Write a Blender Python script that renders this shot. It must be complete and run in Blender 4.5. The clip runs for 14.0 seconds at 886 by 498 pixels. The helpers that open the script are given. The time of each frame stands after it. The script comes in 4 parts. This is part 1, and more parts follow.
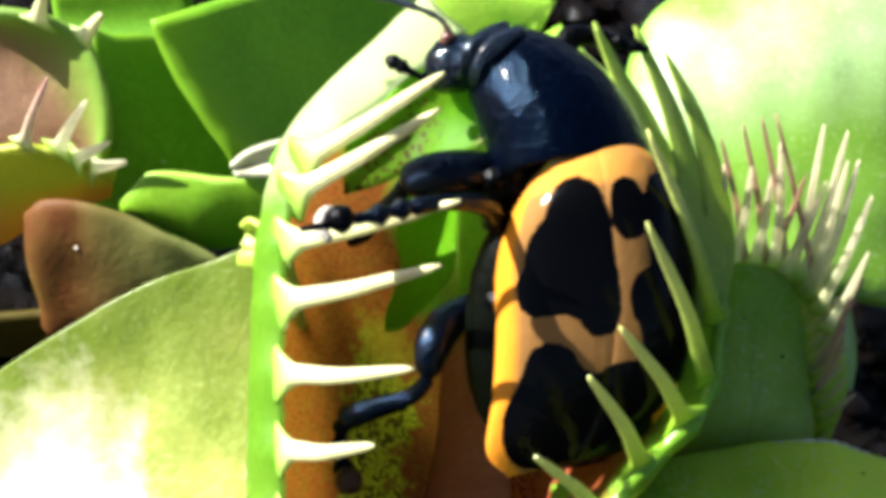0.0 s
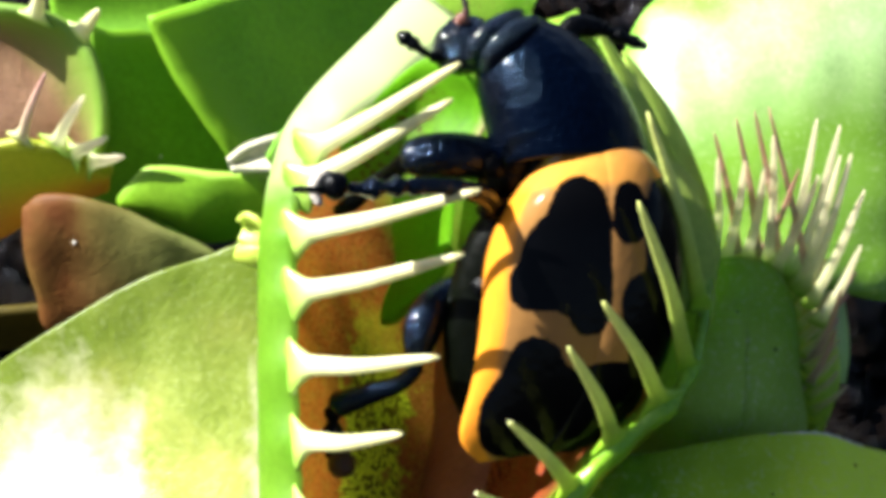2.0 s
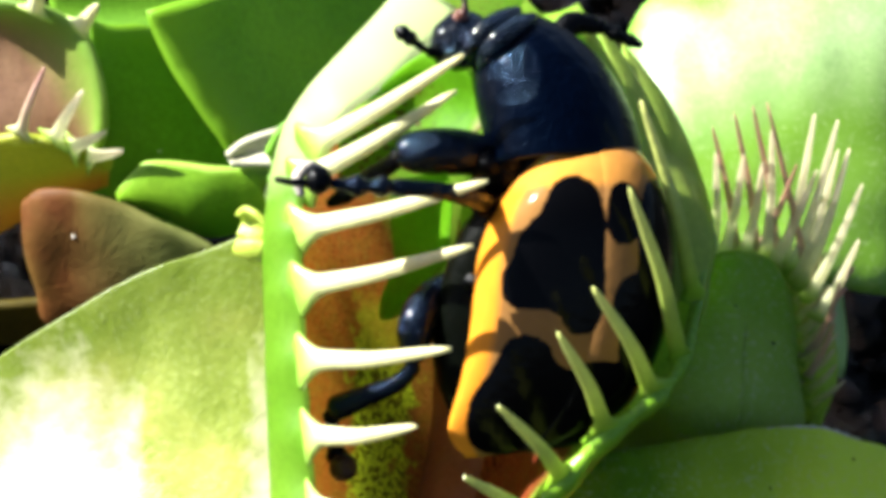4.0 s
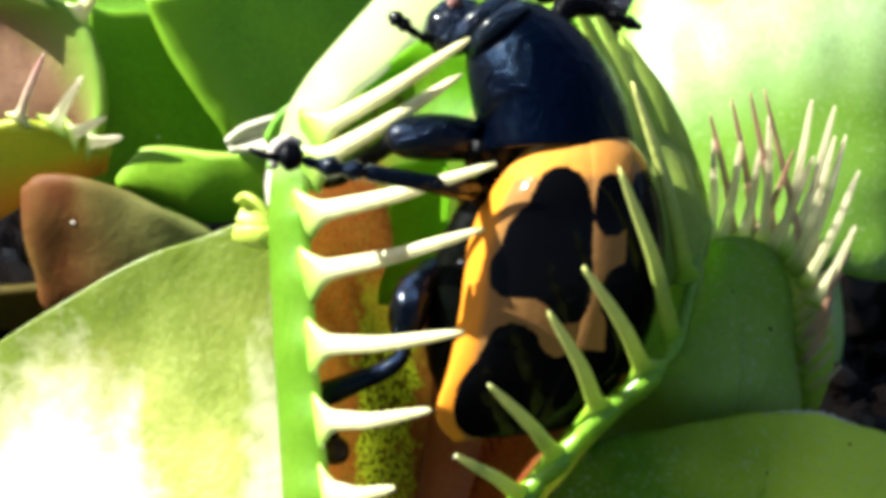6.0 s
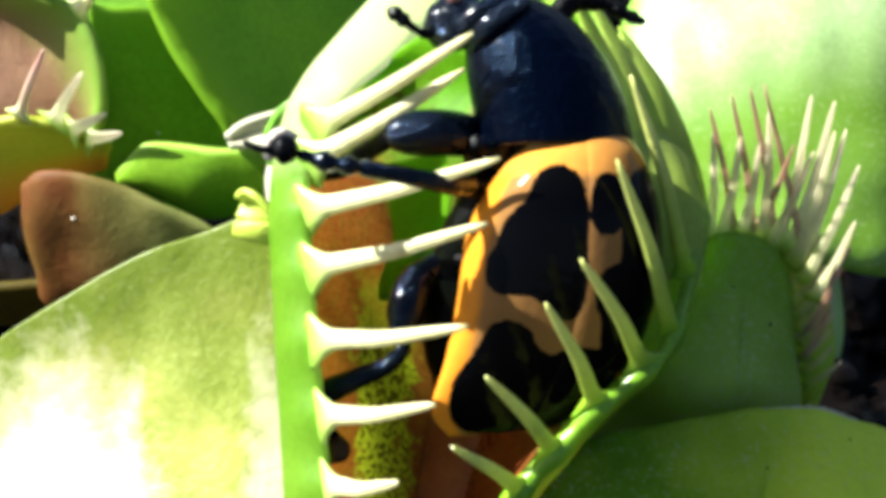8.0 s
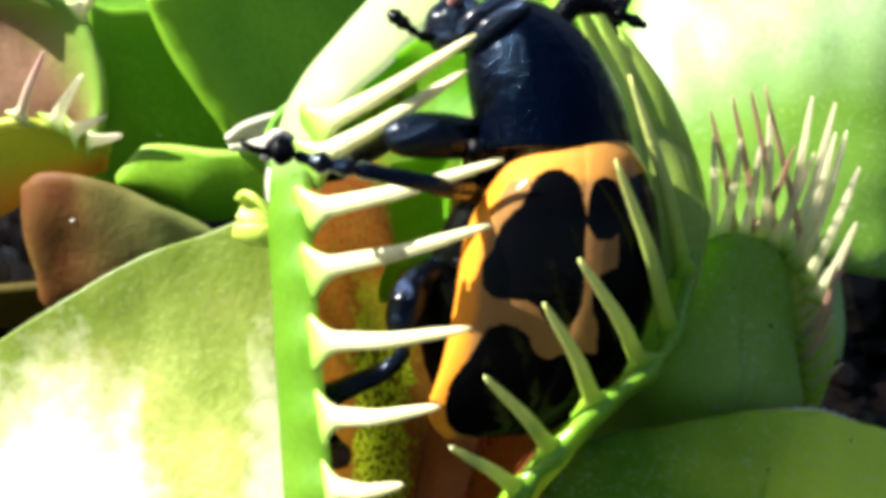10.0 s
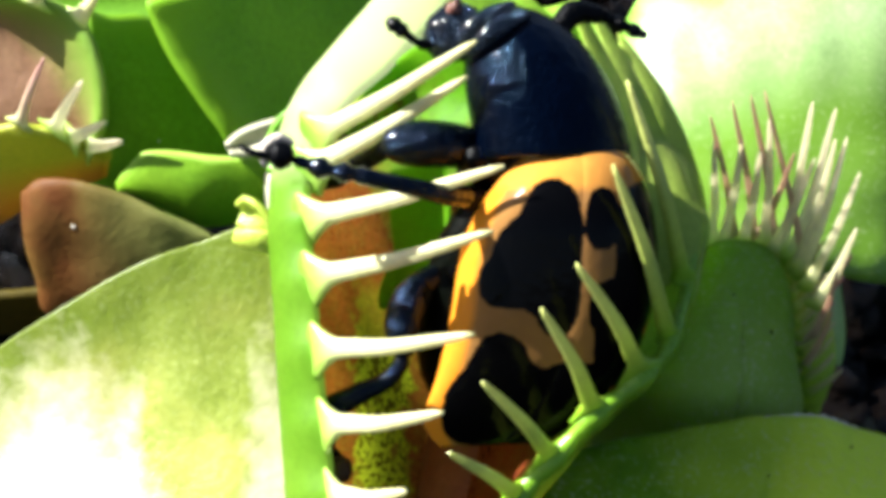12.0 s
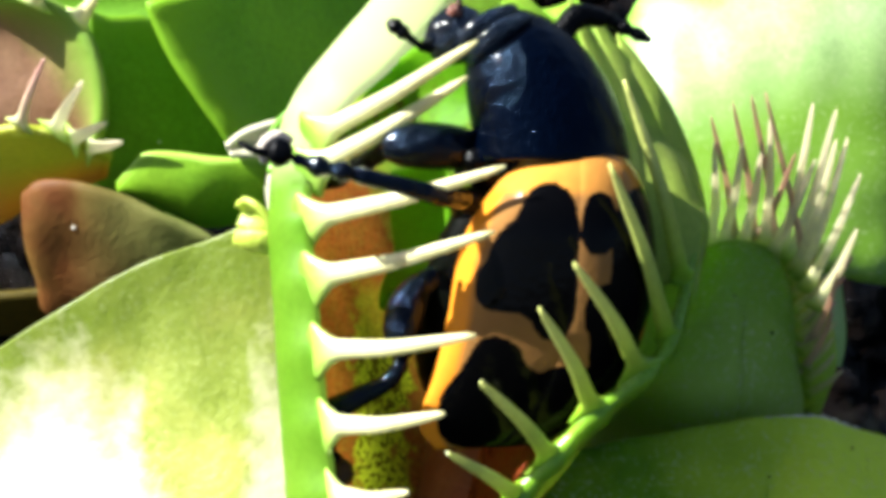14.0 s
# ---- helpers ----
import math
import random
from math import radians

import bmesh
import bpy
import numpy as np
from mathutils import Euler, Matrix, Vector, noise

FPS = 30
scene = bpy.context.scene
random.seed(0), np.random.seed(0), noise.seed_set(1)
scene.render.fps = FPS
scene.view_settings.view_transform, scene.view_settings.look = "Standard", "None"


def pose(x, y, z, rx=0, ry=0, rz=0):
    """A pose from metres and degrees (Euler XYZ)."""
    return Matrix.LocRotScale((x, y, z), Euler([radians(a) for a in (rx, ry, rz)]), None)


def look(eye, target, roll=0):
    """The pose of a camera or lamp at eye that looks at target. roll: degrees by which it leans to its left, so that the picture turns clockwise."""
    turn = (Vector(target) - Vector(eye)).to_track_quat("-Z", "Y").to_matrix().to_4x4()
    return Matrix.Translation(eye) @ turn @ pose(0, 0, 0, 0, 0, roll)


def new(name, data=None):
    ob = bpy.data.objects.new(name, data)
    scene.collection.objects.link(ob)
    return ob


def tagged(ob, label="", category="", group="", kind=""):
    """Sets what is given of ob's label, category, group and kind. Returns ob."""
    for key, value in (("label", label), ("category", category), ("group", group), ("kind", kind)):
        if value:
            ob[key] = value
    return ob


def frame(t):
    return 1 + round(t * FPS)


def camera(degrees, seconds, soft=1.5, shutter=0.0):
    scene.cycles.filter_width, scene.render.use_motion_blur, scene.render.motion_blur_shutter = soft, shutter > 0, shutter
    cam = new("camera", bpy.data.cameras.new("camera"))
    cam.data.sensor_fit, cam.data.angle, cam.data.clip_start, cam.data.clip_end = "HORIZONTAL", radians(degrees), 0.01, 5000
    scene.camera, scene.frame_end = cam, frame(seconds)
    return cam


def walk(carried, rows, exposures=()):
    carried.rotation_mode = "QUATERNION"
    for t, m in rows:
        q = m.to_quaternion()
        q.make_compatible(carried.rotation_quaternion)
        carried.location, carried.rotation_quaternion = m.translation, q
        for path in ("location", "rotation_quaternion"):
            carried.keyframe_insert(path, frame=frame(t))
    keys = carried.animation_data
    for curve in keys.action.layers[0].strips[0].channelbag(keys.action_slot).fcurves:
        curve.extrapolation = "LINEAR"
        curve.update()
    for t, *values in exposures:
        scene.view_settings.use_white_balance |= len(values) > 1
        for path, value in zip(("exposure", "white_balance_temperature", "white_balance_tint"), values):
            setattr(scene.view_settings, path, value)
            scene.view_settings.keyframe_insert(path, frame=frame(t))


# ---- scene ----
# The plant is laid out in millimetres on axes that lean with the slope of the rosette:
# x across, y up the slope, z out of it. SLOPE takes them to the world.
from mathutils.bvhtree import BVHTree

MM = 0.001
SLOPE = pose(0, 0, 0.010, 50)
cam = camera(22.18, 14.0, soft=5.0)


def stand(away, tilt=0.0, turn=0.0, roll=0.0):
    """The camera held out along the slope's z, away millimetres from its origin."""
    return SLOPE @ pose(0, 0, away * MM, tilt, turn, roll)


walk(cam, [
    (0, stand(49.35, 0.744, 0.194, 0.09)),
    (0.5, stand(49.47, 0.697, 0.149, 0.05)),
    (1, stand(49.61, 0.657, 0.114, 0.07)),
    (1.5, stand(49.66, 0.618, 0.099, 0.02)),
    (2, stand(49.70, 0.588, 0.080, 0.03)),
    (2.5, stand(49.70, 0.562, 0.073, -0.00)),
    (3, stand(49.72, 0.534, 0.069, 0.02)),
    (5.5, stand(49.94, 0.190, 0.013, 0.03)),
    (6, stand(49.99, 0.080, 0.001, 0.03)),
    (6.5, stand(50.00, 0.000, 0.000, 0.00)),
    (7, stand(50.00, -0.021, -0.001, -0.01)),
    (7.5, stand(49.99, -0.026, 0.000, -0.00)),
    (8, stand(50.00, -0.031, 0.002, -0.02)),
    (10.5, stand(49.94, 0.051, 0.015, -0.09)),
    (11, stand(49.95, 0.099, 0.017, -0.10)),
    (11.5, stand(49.95, 0.145, 0.017, -0.08)),
    (12, stand(49.94, 0.171, 0.018, -0.07)),
    (12.5, stand(49.93, 0.192, 0.017, -0.05)),
    (13, stand(49.93, 0.195, 0.021, -0.08)),
    (13.5, stand(49.93, 0.196, 0.022, -0.07)),
    (14, stand(49.91, 0.193, 0.028, -0.08)),
], exposures=[(0.0, 2.14, 6140, 9), (14.0, 2.14, 6140, 9)])

# ---- light ----
SUN_WAY = (SLOPE.to_3x3() @ Vector((-0.73, 0.62, 0.28))).normalized()
world = bpy.data.worlds.new("sky")
scene.world = world
world.use_nodes = True
sky = world.node_tree.nodes.new("ShaderNodeTexSky")
sky.sky_type = "NISHITA"
sky.sun_disc = False
sky.air_density = 0.7
sky.dust_density = 2.0
sky.ozone_density = 0.5
sky.sun_elevation = math.asin(SUN_WAY.z)
sky.sun_rotation = math.atan2(SUN_WAY.x, SUN_WAY.y)
background = world.node_tree.nodes["Background"]
world.node_tree.links.new(sky.outputs["Color"], background.inputs["Color"])
background.inputs["Strength"].default_value = 0.040

sun = new("sun", bpy.data.lights.new("sun", "SUN"))
sun.data.energy = 5.0
sun.data.angle = radians(0.53)
sun.data.color = (1.0, 0.96, 0.88)
sun.matrix_world = look(SUN_WAY * 2, (0, 0, 0))


# ---- materials ----
def principled(name):
    mat = bpy.data.materials.new(name)
    mat.use_nodes = True
    return mat, mat.node_tree, mat.node_tree.nodes["Principled BSDF"]


def node(tree, kind, **settings):
    n = tree.nodes.new(kind)
    for key, value in settings.items():
        n.inputs[key].default_value = value
    return n


def ramp(tree, source, stops):
    n = tree.nodes.new("ShaderNodeValToRGB")
    while len(n.color_ramp.elements) < len(stops):
        n.color_ramp.elements.new(0.5)
    for el, (at, col) in zip(n.color_ramp.elements, stops):
        el.position = at
        el.color = (*col, 1) if len(col) == 3 else col
    tree.links.new(source, n.inputs[0])
    return n.outputs["Color"]


def fog(tree, size, detail=3.0, rough=0.55, coords=None):
    """Noise with lumps of about that many millimetres."""
    n = node(tree, "ShaderNodeTexNoise", Scale=1000.0 / size, Detail=detail, Roughness=rough)
    if coords is None:
        coords = tree.nodes.new("ShaderNodeTexCoord").outputs["Object"]
    tree.links.new(coords, n.inputs["Vector"])
    return n.outputs["Fac"]


def math_node(tree, how, a, b=None):
    n = tree.nodes.new("ShaderNodeMath")
    n.operation = how
    for i, v in enumerate((a, b)):
        if v is None:
            continue
        if isinstance(v, (int, float)):
            n.inputs[i].default_value = v
        else:
            tree.links.new(v, n.inputs[i])
    return n.outputs[0]


def blend(tree, fac, a, b, how="MIX"):
    n = tree.nodes.new("ShaderNodeMix")
    n.data_type = "RGBA"
    n.blend_type = how
    for i, v in ((0, fac), (6, a), (7, b)):
        if isinstance(v, (int, float)):
            n.inputs[i].default_value = v
        elif isinstance(v, tuple):
            n.inputs[i].default_value = (*v, 1)
        else:
            tree.links.new(v, n.inputs[i])
    return n.outputs[2]


def bump(tree, shader, height, distance, strength=1.0):
    n = node(tree, "ShaderNodeBump", Distance=distance * MM, Strength=strength)
    tree.links.new(height, n.inputs["Height"])
    tree.links.new(n.outputs["Normal"], shader.inputs["Normal"])


def uv(tree):
    sep = tree.nodes.new("ShaderNodeSeparateXYZ")
    tree.links.new(tree.nodes.new("ShaderNodeTexCoord").outputs["UV"], sep.inputs[0])
    return sep.outputs["X"], sep.outputs["Y"]


def let_through(mat, tree, shader, colour, share, lift_by=0.6):
    """Leaf tissue: some of the light comes out of the far side."""
    thin = tree.nodes.new("ShaderNodeBsdfTranslucent")
    lift = node(tree, "ShaderNodeGamma", Gamma=lift_by)
    tree.links.new(colour, lift.inputs["Color"])
    tree.links.new(lift.outputs["Color"], thin.inputs["Color"])
    mix = node(tree, "ShaderNodeMixShader", Fac=share)
    tree.links.new(shader.outputs[0], mix.inputs[1])
    tree.links.new(thin.outputs[0], mix.inputs[2])
    tree.links.new(mix.outputs[0], tree.nodes["Material Output"].inputs["Surface"])


def leaf_skin(name, dark, light, rough=0.42, share=0.25, tint=None, grain=0.16, gloss=0.5, relief=0.024, edge=None, deep=None, tail=None, deep_at=(0.45, 0.85), flecks=0.0, lift=0.6, dotted=None, glare_bands=None):
    """Green skin: broad blotches, fine cells, a waxy gloss; tint lies on it in patches."""
    mat, tree, shader = principled(name)
    broad = fog(tree, 2.6, 4)
    fine = fog(tree, grain, 4, 0.65)
    col = ramp(tree, broad, [(0.32, dark), (0.68, light)])
    col = blend(tree, 0.35, col, ramp(tree, fine, [(0.3, (0.35, 0.4, 0.3)), (0.7, (1.25, 1.2, 1.1))]), "MULTIPLY")
    if tint:
        col = blend(tree, ramp(tree, fog(tree, 3.4, 3), [(0.48, (0, 0, 0)), (0.66, (0.75, 0.75, 0.75))]), col, tint)
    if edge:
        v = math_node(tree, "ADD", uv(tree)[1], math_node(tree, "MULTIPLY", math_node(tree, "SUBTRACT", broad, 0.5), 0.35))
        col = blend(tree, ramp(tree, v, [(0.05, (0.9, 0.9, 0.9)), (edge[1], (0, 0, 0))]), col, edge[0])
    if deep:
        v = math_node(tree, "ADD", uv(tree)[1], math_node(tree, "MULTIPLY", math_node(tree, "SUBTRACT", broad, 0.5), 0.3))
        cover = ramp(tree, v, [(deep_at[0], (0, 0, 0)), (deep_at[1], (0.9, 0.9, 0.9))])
        # painted glare sets in at another depth along the leaf
        if glare_bands:
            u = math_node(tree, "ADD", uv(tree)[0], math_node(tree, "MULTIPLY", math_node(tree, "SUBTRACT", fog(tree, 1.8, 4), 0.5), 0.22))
            start = ramp(tree, u, [(at, (k, k, k)) for at, k in glare_bands])
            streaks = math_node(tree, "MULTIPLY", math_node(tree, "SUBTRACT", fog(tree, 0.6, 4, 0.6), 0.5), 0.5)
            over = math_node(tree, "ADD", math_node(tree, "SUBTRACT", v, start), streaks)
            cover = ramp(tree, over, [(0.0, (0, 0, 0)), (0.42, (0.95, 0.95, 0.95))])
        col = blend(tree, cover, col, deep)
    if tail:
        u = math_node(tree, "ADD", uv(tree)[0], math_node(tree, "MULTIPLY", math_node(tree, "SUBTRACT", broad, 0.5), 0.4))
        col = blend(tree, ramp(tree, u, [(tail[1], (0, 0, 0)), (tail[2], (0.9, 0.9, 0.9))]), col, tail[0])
    if flecks:
        spots = math_node(tree, "MULTIPLY", ramp(tree, fog(tree, 0.13, 3, 0.65), [(0.54, (0, 0, 0)), (0.68, (1, 1, 1))]), ramp(tree, fog(tree, 1.1, 3), [(0.35, (0.1, 0.1, 0.1)), (0.65, (flecks,) * 3)]))
        col = blend(tree, spots, col, (0.55, 0.60, 0.34))
    if dotted:
        u, v = uv(tree)
        cells = node(tree, "ShaderNodeTexVoronoi", Scale=1000 / 0.17)
        tree.links.new(tree.nodes.new("ShaderNodeTexCoord").outputs["Object"], cells.inputs["Vector"])
        dots = ramp(tree, cells.outputs["Distance"], [(0.30, (0.95, 0.95, 0.95)), (0.48, (0.30, 0.30, 0.30))])
        zone = blend(tree, 1.0, ramp(tree, u, [(dotted[1] - 0.12, (1, 1, 1)), (dotted[1] + 0.06, (0, 0, 0))]),
                     ramp(tree, v, [(dotted[2] - 0.08, (0, 0, 0)), (dotted[2] + 0.02, (1, 1, 1)), (dotted[3] - 0.02, (1, 1, 1)), (dotted[3] + 0.08, (0, 0, 0))]), "MULTIPLY")
        col = blend(tree, blend(tree, 1.0, dots, zone, "MULTIPLY"), col, dotted[0])
    tree.links.new(col, shader.inputs["Base Color"])
    shader.inputs["Specular IOR Level"].default_value = gloss
    tree.links.new(ramp(tree, fine, [(0.2, (rough - 0.1,) * 3), (0.8, (rough + 0.12,) * 3)]), shader.inputs["Roughness"])
    bump(tree, shader, math_node(tree, "ADD", fine, math_node(tree, "MULTIPLY", broad, 2.5)), relief)
    let_through(mat, tree, shader, col, share, lift)
    return mat


# the whitish deep colour paints sun glare over the stalk's olive green
PETIOLE = leaf_skin("pale_leaf_skin", (0.18, 0.235, 0.016), (0.28, 0.325, 0.055), 0.36, 0.15, (0.42, 0.39, 0.09), gloss=0.5, grain=0.2, relief=0.03, edge=((0.10, 0.145, 0.004), 0.42), deep=(0.62, 0.57, 0.38), flecks=0.08, glare_bands=((0.03, 0.17), (0.15, 0.22), (0.24, 0.64), (0.34, 0.72), (0.46, 0.20), (0.60, 0.03)))
DEEP_LEAF = leaf_skin("deep_green_leaf_skin", (0.10, 0.255, 0.008), (0.15, 0.33, 0.016), 0.5, 0.25, gloss=0.2, relief=0.012, edge=((0.15, 0.31, 0.01), 0.2))
MID_LEAF = leaf_skin("mid_green_leaf_skin", (0.10, 0.28, 0.010), (0.17, 0.38, 0.02), 0.40, 0.25)
# the tail colour paints sunlight on the front leaf's far end
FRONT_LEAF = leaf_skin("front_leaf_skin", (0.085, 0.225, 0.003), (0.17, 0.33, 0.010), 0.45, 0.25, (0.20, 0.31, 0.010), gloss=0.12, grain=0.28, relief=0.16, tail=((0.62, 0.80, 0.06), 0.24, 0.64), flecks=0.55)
SMALL_LEAF = leaf_skin("small_leaf_skin", (0.12, 0.28, 0.006), (0.19, 0.36, 0.012), 0.45, 0.2, gloss=0.3, relief=0.008, edge=((0.30, 0.48, 0.06), 0.10), deep=(0.06, 0.17, 0.004))
# mint-white base tones paint the sun's glare; deep is the leaf's plain green
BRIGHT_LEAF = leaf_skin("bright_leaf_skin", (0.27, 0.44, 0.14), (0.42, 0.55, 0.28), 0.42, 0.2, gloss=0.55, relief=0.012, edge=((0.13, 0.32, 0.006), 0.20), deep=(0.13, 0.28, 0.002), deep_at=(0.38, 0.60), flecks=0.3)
# the cream tail puts the sun on the lobe's top into its colour
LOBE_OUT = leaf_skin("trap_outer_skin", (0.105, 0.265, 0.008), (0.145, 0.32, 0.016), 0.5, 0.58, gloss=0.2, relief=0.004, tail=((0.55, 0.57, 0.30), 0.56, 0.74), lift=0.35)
SHEER_WING = leaf_skin("sheer_wing_skin", (0.36, 0.50, 0.07), (0.45, 0.56, 0.13), 0.55, 0.5, gloss=0.2, relief=0.01)
RIM = leaf_skin("trap_rim_skin", (0.16, 0.36, 0.010), (0.24, 0.45, 0.025), 0.3, 0.35, gloss=0.5, relief=0.006)
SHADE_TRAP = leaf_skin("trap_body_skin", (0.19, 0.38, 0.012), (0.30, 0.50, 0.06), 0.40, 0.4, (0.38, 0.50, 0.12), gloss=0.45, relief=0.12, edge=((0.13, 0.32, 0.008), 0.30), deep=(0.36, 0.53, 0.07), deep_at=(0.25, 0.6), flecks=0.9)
YELLOW_TRAP = leaf_skin("yellowing_trap_skin", (0.30, 0.36, 0.02), (0.42, 0.42, 0.03), 0.45, 0.3, deep=(0.50, 0.20, 0.015))
OLIVE_LEAF = leaf_skin("olive_leaf_skin", (0.045, 0.034, 0.004), (0.08, 0.06, 0.007), 0.6, 0.2, gloss=0.1)
PINK_TRAP = leaf_skin("pink_trap_lining", (0.17, 0.075, 0.042), (0.27, 0.155, 0.085), 0.5, 0.25, edge=((0.14, 0.28, 0.02), 0.55))
LIME = leaf_skin("lime_lobe_skin", (0.32, 0.52, 0.02), (0.46, 0.60, 0.05), 0.42, 0.4, (0.42, 0.42, 0.06), gloss=0.5, relief=0.04)
BROWN_LEAF = leaf_skin("brown_leaf_skin", (0.10, 0.030, 0.008), (0.16, 0.06, 0.014), 0.55, 0.3, (0.14, 0.085, 0.018), gloss=0.15, tail=((0.16, 0.19, 0.05), 0.42, 0.9))
MIDRIB = leaf_skin("midrib_skin", (0.26, 0.075, 0.032), (0.36, 0.13, 0.07), 0.5, 0.15, gloss=0.2)
FLAP = leaf_skin("flap_skin", (0.14, 0.38, 0.005), (0.20, 0.46, 0.010), 0.5, 0.7, gloss=0.2, relief=0.01, tail=((0.62, 0.44, 0.26), 0.86, 0.98), dotted=((0.09, 0.035, 0.006), 0.62, 0.30, 1.2))
FLAP_PLAIN = leaf_skin("fold_skin", (0.14, 0.38, 0.005), (0.20, 0.46, 0.010), 0.5, 0.7, gloss=0.2, relief=0.01)
BUD = leaf_skin("young_bud_skin", (0.36, 0.48, 0.05), (0.50, 0.58, 0.08), 0.42, 0.3)
GREY_LEAF = leaf_skin("withered_grey_leaf", (0.36, 0.35, 0.25), (0.50, 0.48, 0.36), 0.7, 0.15, gloss=0.1)
DRY_EDGE = leaf_skin("dry_leaf_edge", (0.5, 0.46, 0.38), (0.65, 0.6, 0.52), 0.6, 0.2)


def lining(name, u_green=0.72, margin=(0.20, 0.46, 0.03), banded=1.0, reach=0.8):
    """The trap's inside: a green margin, red glands, a speckled yellow band by the midrib."""
    mat, tree, shader = principled(name)
    u, v = uv(tree)
    soft = math_node(tree, "MULTIPLY", math_node(tree, "SUBTRACT", fog(tree, 1.3, 3), 0.5), 0.22)
    vv = math_node(tree, "ADD", v, soft)
    uu = math_node(tree, "ADD", u, soft)
    across = ramp(tree, vv, [(0.05, margin), (0.13, (0.30, 0.075, 0.012)), (0.26, (0.48, 0.065, 0.013)),
                             (0.66, (0.52, 0.075, 0.016)), (0.93, (0.44, 0.085, 0.03))])
    mottled = math_node(tree, "ADD", vv, math_node(tree, "MULTIPLY", math_node(tree, "SUBTRACT", fog(tree, 0.35, 3), 0.5), 0.25))
    band = ramp(tree, mottled, [(0.55, (0, 0, 0)), (0.59, (1, 1, 1)), (0.77, (1, 1, 1)), (0.81, (0, 0, 0))])
    low = ramp(tree, uu, [(0.34, (1, 1, 1)), (0.48, (0, 0, 0))])
    across = blend(tree, ramp(tree, fog(tree, 0.3, 4, 0.65), [(0.40, (0, 0, 0)), (0.62, (0.55, 0.55, 0.55))]), across, (0.34, 0.11, 0.012))
    across = blend(tree, blend(tree, banded, (0, 0, 0), blend(tree, 1.0, band, low, "MULTIPLY")), across, (0.88, 0.82, 0.03))
    cells = node(tree, "ShaderNodeTexVoronoi", Scale=1000 / 0.12)
    tree.links.new(tree.nodes.new("ShaderNodeTexCoord").outputs["Object"], cells.inputs["Vector"])
    net = ramp(tree, cells.outputs["Distance"], [(0.54, (1, 1, 1)), (0.64, (0.14, 0.08, 0.02))])
    across = blend(tree, blend(tree, 1.0, band, low, "MULTIPLY"), across, blend(tree, 1.0, across, net, "MULTIPLY"))
    dots = ramp(tree, cells.outputs["Distance"], [(0.22, (0.42, 0.25, 0.2)), (0.42, (1, 1, 1))])
    in_band = blend(tree, 1.0, band, low, "MULTIPLY")
    col = blend(tree, blend(tree, in_band, (0.75, 0.75, 0.75), (0, 0, 0)), across, blend(tree, 1.0, across, dots, "MULTIPLY"))
    inner = math_node(tree, "ADD", uu, math_node(tree, "MULTIPLY", math_node(tree, "MAXIMUM", math_node(tree, "SUBTRACT", v, 0.60), 0.0), reach))
    col = blend(tree, ramp(tree, inner, [(u_green - 0.06, (0, 0, 0)), (u_green + 0.04, (1, 1, 1))]), col, (0.34, 0.68, 0.04))
    fine = fog(tree, 0.12, 4, 0.7)
    glands = node(tree, "ShaderNodeTexVoronoi", Scale=1000 / 0.10)
    tree.links.new(tree.nodes.new("ShaderNodeTexCoord").outputs["Object"], glands.inputs["Vector"])
    col = blend(tree, ramp(tree, glands.outputs["Distance"], [(0.16, (0.3, 0.3, 0.3)), (0.30, (0, 0, 0))]), col, (0.75, 0.45, 0.10))
    col = blend(tree, 0.5, col, ramp(tree, fine, [(0.3, (0.5, 0.45, 0.4)), (0.7, (1.3, 1.25, 1.2))]), "MULTIPLY")
    tree.links.new(col, shader.inputs["Base Color"])
    shader.inputs["Roughness"].default_value = 0.45
    bump(tree, shader, math_node(tree, "ADD", fine, cells.outputs["Distance"]), 0.05)
    let_through(mat, tree, shader, col, 0.62, 0.7)
    return mat


LINING = lining("trap_lining")
LINING_GREEN = lining("trap_lining_far_lobe", 0.42, (0.30, 0.60, 0.03), 0.0, 0.0)


def tooth_skin(name, foot, middle, tip, root_tone=(0.24, 0.46, 0.03), share=0.3):
    mat, tree, shader = principled(name)
    u, v = uv(tree)
    fine = fog(tree, 0.2, 3)
    col = ramp(tree, u, [(0.04, root_tone), (0.14, foot), (0.30, middle), (1.0, tip)])
    col = blend(tree, 0.3, col, ramp(tree, fine, [(0.3, (0.6, 0.6, 0.5)), (0.7, (1.2, 1.2, 1.1))]), "MULTIPLY")
    tree.links.new(col, shader.inputs["Base Color"])
    shader.inputs["Roughness"].default_value = 0.35
    bump(tree, shader, fine, 0.03)
    let_through(mat, tree, shader, col, share)
    return mat


TOOTH_PALE = tooth_skin("pale_tooth_skin", (0.40, 0.56, 0.10), (0.66, 0.66, 0.36), (0.60, 0.56, 0.28), (0.20, 0.40, 0.035))
TOOTH_GREEN = tooth_skin("green_tooth_skin", (0.24, 0.46, 0.02), (0.38, 0.52, 0.05), (0.55, 0.58, 0.18))
TOOTH_BLUSH = tooth_skin("blushing_tooth_skin", (0.62, 0.66, 0.30), (0.62, 0.52, 0.34), (0.44, 0.22, 0.20), (0.42, 0.46, 0.06))
TOOTH_PINK = tooth_skin("pink_tipped_tooth_skin", (0.50, 0.66, 0.14), (0.80, 0.80, 0.48), (0.76, 0.66, 0.48), share=0.7)
TOOTH_LIME = tooth_skin("lime_tooth_skin", (0.40, 0.58, 0.06), (0.52, 0.60, 0.14), (0.56, 0.46, 0.26), (0.30, 0.50, 0.03))
